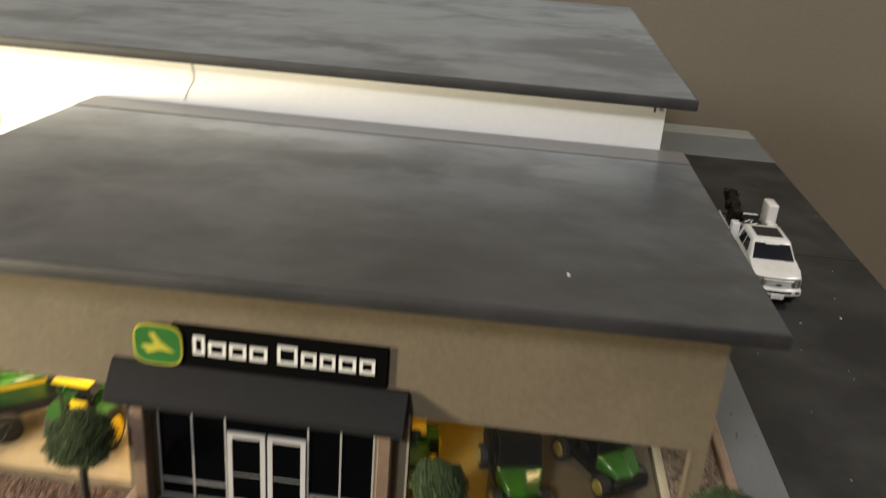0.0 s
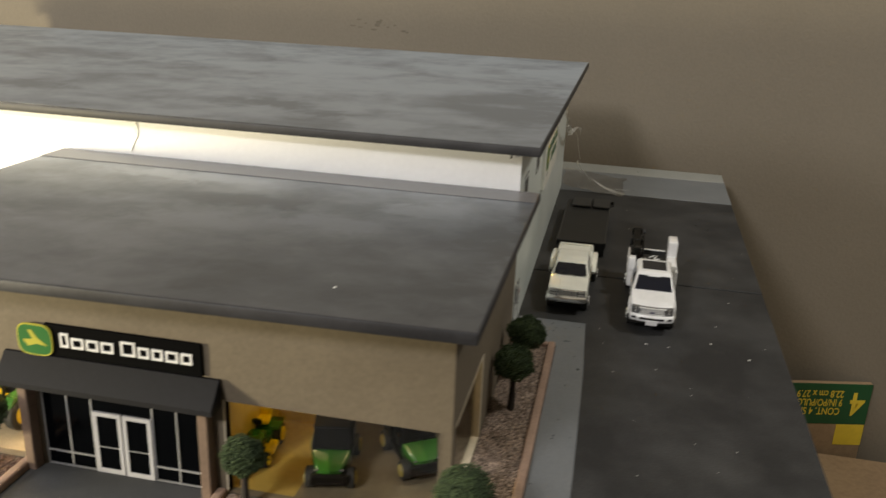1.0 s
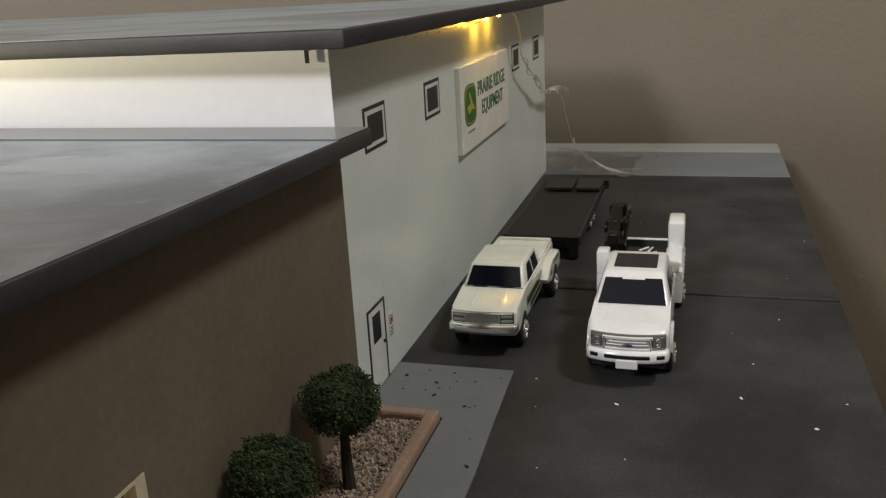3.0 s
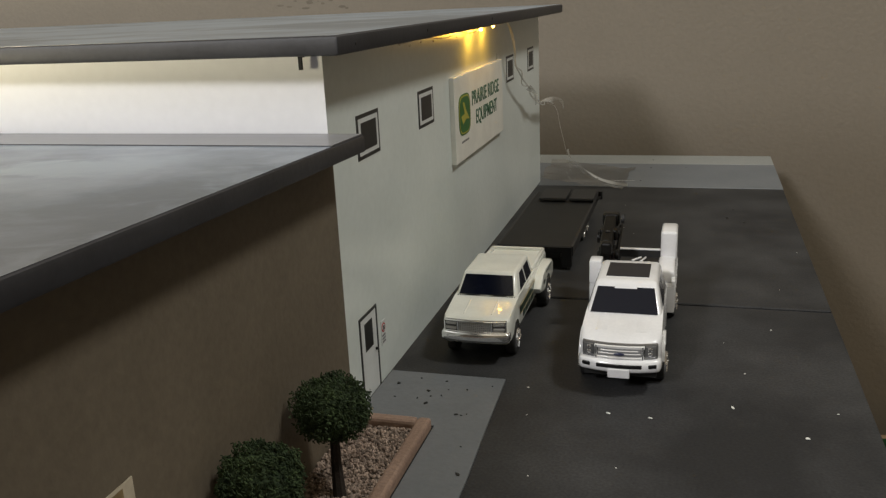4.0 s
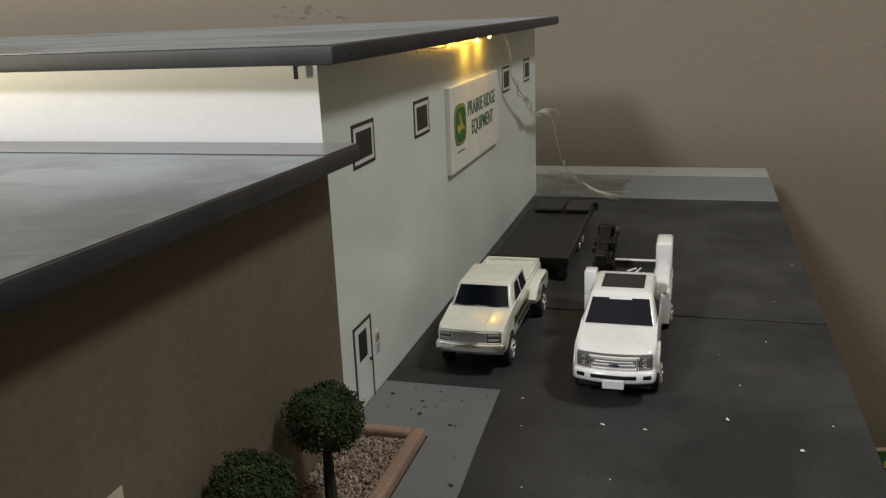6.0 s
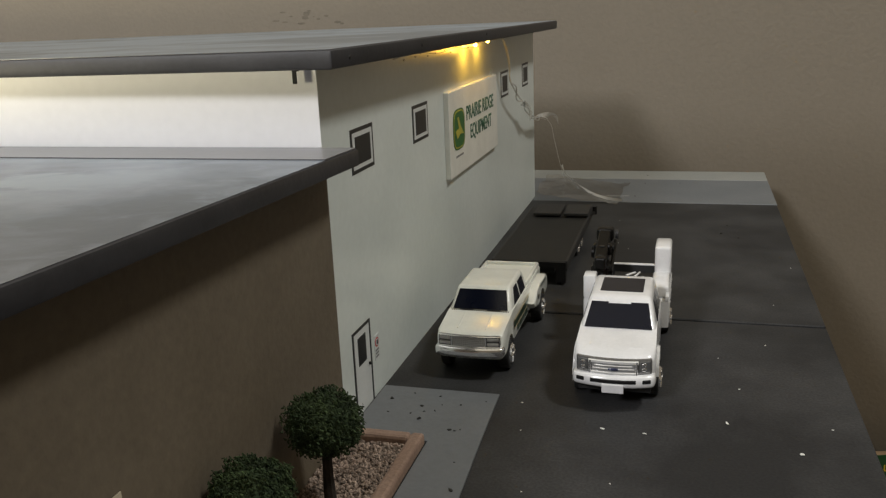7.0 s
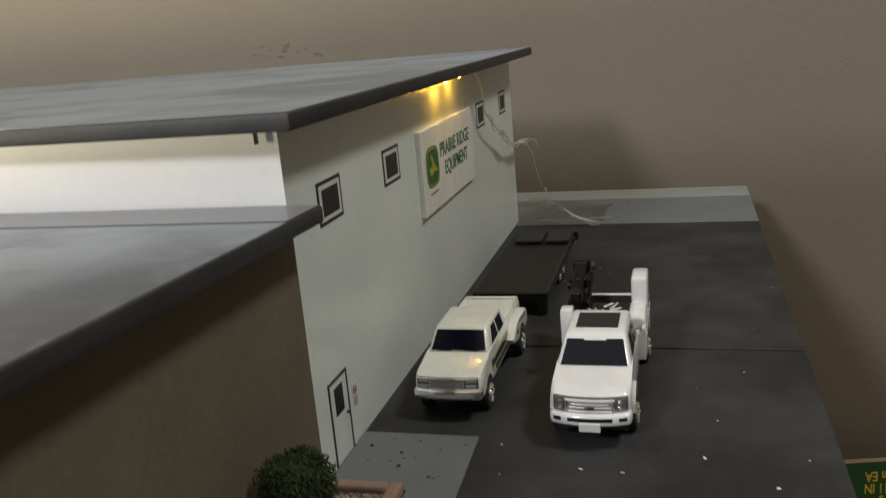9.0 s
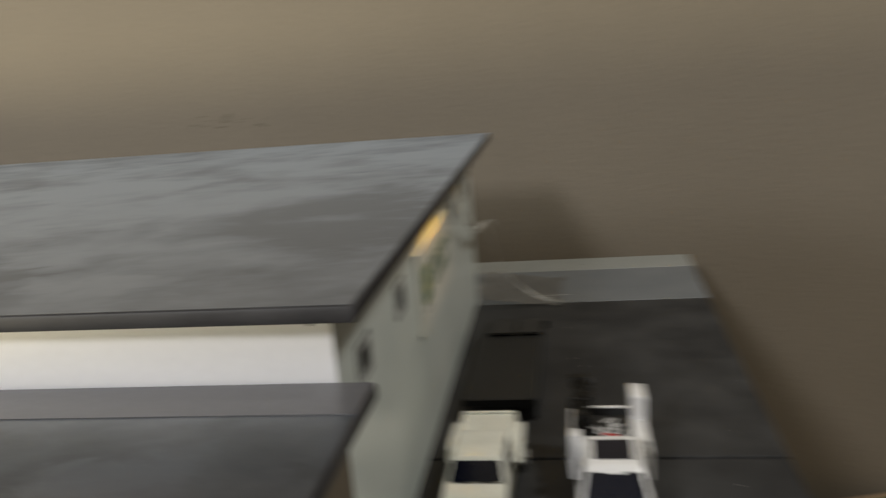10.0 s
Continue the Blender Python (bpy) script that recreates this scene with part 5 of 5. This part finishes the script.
# ---- packages on the floor by the wall ----
carton = root("carton", (31, 45.5, -48), "plain brown cardboard carton on the floor", "box")
part("body", box(B(), -15, 13, -5, 5, 0, 23.2, 0.1), CARD, carton)
pack = root("package", (19.5, 50.0, -48.4), "upside-down green and yellow cardboard package against the wall", "box", turn=13)
part("body", box(B(), -9, 9, -0.2, 0.3, 0.4, 30.3, 0.06), CARD, pack)
part("band", box(B(), -9.02, 9.02, -0.23, -0.2, 26.3, 30.28), PACKGREEN, pack, "dark green printed band")
part("square", box(B(), 6.5, 9.0, -0.23, -0.2, 24.2, 26.25), PACKYELLOW, pack, "yellow printed square")
lettering("lettering", "4", pack, (7.9, -0.235, 28.45), 2.2, PACKYELLOW, (90, 180, 0), "yellow figure", 1.3)
for i, words in enumerate(("22.8 cm x 27.9 cm EA", "9 IN/PO/PULG x 11 IN", "CONT. 4 SHEETS")):
    lettering("lettering", words, pack, (3.5 + (0.4 if i == 2 else 0), -0.235, 29.3 - 0.85 * i), 0.66, PACKYELLOW, (90, 180, 0), "small yellow print", 6.2 if i < 2 else 5.2)

# ---- litter, wire and plastic ----
def scatter(name, spots, size, material, label, seed):
    """Crumbs lying on the board, in one mesh; spots: (x, y) or (x, y, z)."""
    rng = random.Random(seed)
    bm = B()
    for p in spots:
        r = rng.uniform(*size)
        made = bmesh.ops.create_icosphere(bm, subdivisions=1, radius=r, matrix=Matrix.Translation((p[0], p[1], (p[2] if len(p) > 2 else 0) + r * 0.3)) @ pose(0, 0, 0, 0, 0, rng.uniform(0, 180)) @ Matrix.Diagonal((rng.uniform(1, 1.8), rng.uniform(0.6, 1), 0.4, 1)))
        for v in made["verts"]:
            v.co += Vector((rng.uniform(-0.4, 0.4), rng.uniform(-0.4, 0.4), rng.uniform(-0.15, 0.15))) * r
    return tagged(part(name, bm, material), label, "crumbs", kind="stuff")


rng = random.Random(21)
white = [(7.62, 15.23), (11.09, 14.9), (9.52, 16.13), (6.6, 15.3), (9.9, 18.2), (7.0, 12.8), (8.4, 10.9), (5.2, 12.1), (6.1, 8.2), (9.8, 7.0)]
white += [(rng.uniform(4.4, 12.3), rng.uniform(3, 39)) for _ in range(16)]
scatter("white_specks", white[:4], (0.035, 0.055), SPECK, "small white crumbs on the black lot", 1)
scatter("white_specks", white[4:], (0.012, 0.026), SPECK, "tiny white crumbs on the black lot", 2)
scatter("white_specks", [(-3.28, 0.53, slope(0.53))], (0.05, 0.06), SPECK, "white crumb on the showroom roof", 3)
dark = [(rng.uniform(0.8, 3.6), rng.uniform(13.9, 16.4), 0.05) for _ in range(10)] + [(rng.uniform(2.7, 3.8), rng.uniform(2, 13), 0.05) for _ in range(8)] + [(rng.uniform(3, 12), rng.uniform(41, 48), 0.03) for _ in range(6)]
scatter("dark_crumbs", dark, (0.02, 0.045), DIRT, "dark crumbs on the grey pavement", 4)
scatter("dark_crumbs", [(rng.uniform(0.9, 2.4), rng.uniform(14.0, 16.3), 0.05) for _ in range(6)] + [(9.9, 34.5), (10.6, 33.8), (10.2, 36)], (0.03, 0.06), DIRT, "dark crumbs on the pavement and lot", 5)

strand("wall_wire", [(-17.6, 13.695, 8.95), (-17.35, 13.695, 8.6), (-17.3, 13.695, 8.1), (-17.5, 13.695, 7.75), (-17.7, 13.695, 7.3)], 0.022, SIGNWHITE, "thin pale wire hanging on the white workshop front", "wire")
part("clip", box(B(), -0.08, 0.08, -0.015, 0.03, -0.18, 0.18, 0.01), SIGNWHITE, tagged(root("wire_clip", (-17.36, 13.685, 8.25), "small white clip holding a wire on the wall", "clip"), ""))

# crumpled clear plastic by the workshop's back corner
bm = B()
nx, ny = 16, 10
grid = []
for j in range(ny + 1):
    for i in range(nx + 1):
        x, y = 0.6 + 4.6 * i / nx, 40.2 + 5.2 * j / ny - 0.5 * i / nx
        q = Vector((x * 0.9, y * 0.9, 0.3))
        lift = max(0.0, 1 - i / nx * 1.15) * 0.6
        grid.append(bm.verts.new((x + 0.35 * noise.noise(q), y + 0.4 * noise.noise(q + Vector((5, 0, 0))), 0.06 + lift * (0.5 + 0.35 * noise.noise(q * 1.3 + Vector((0, 7, 0)))) + 0.1 * abs(noise.noise(q * 2.5)))))
for j in range(ny):
    for i in range(nx):
        a = j * (nx + 1) + i
        bm.faces.new((grid[a], grid[a + 1], grid[a + nx + 2], grid[a + nx + 1]))
film = tagged(part("plastic_wrap", bm, PLASTICWRAP), "crumpled clear plastic wrap lying by the back corner", "plastic wrap")
ribbon("ribbon", [(1.3, 46.0, 0.9), (1.6, 45.3, 0.5), (2.2, 44.2, 0.36), (2.9, 42.6, 0.3), (3.6, 41.2, 0.25), (4.4, 40.4, 0.2), (5.2, 40.1, 0.16)], 0.15, 0.7, milky("bright_plastic", (0.9, 0.9, 0.88), 0.62), "shiny twisted clear plastic ribbon on the pavement")
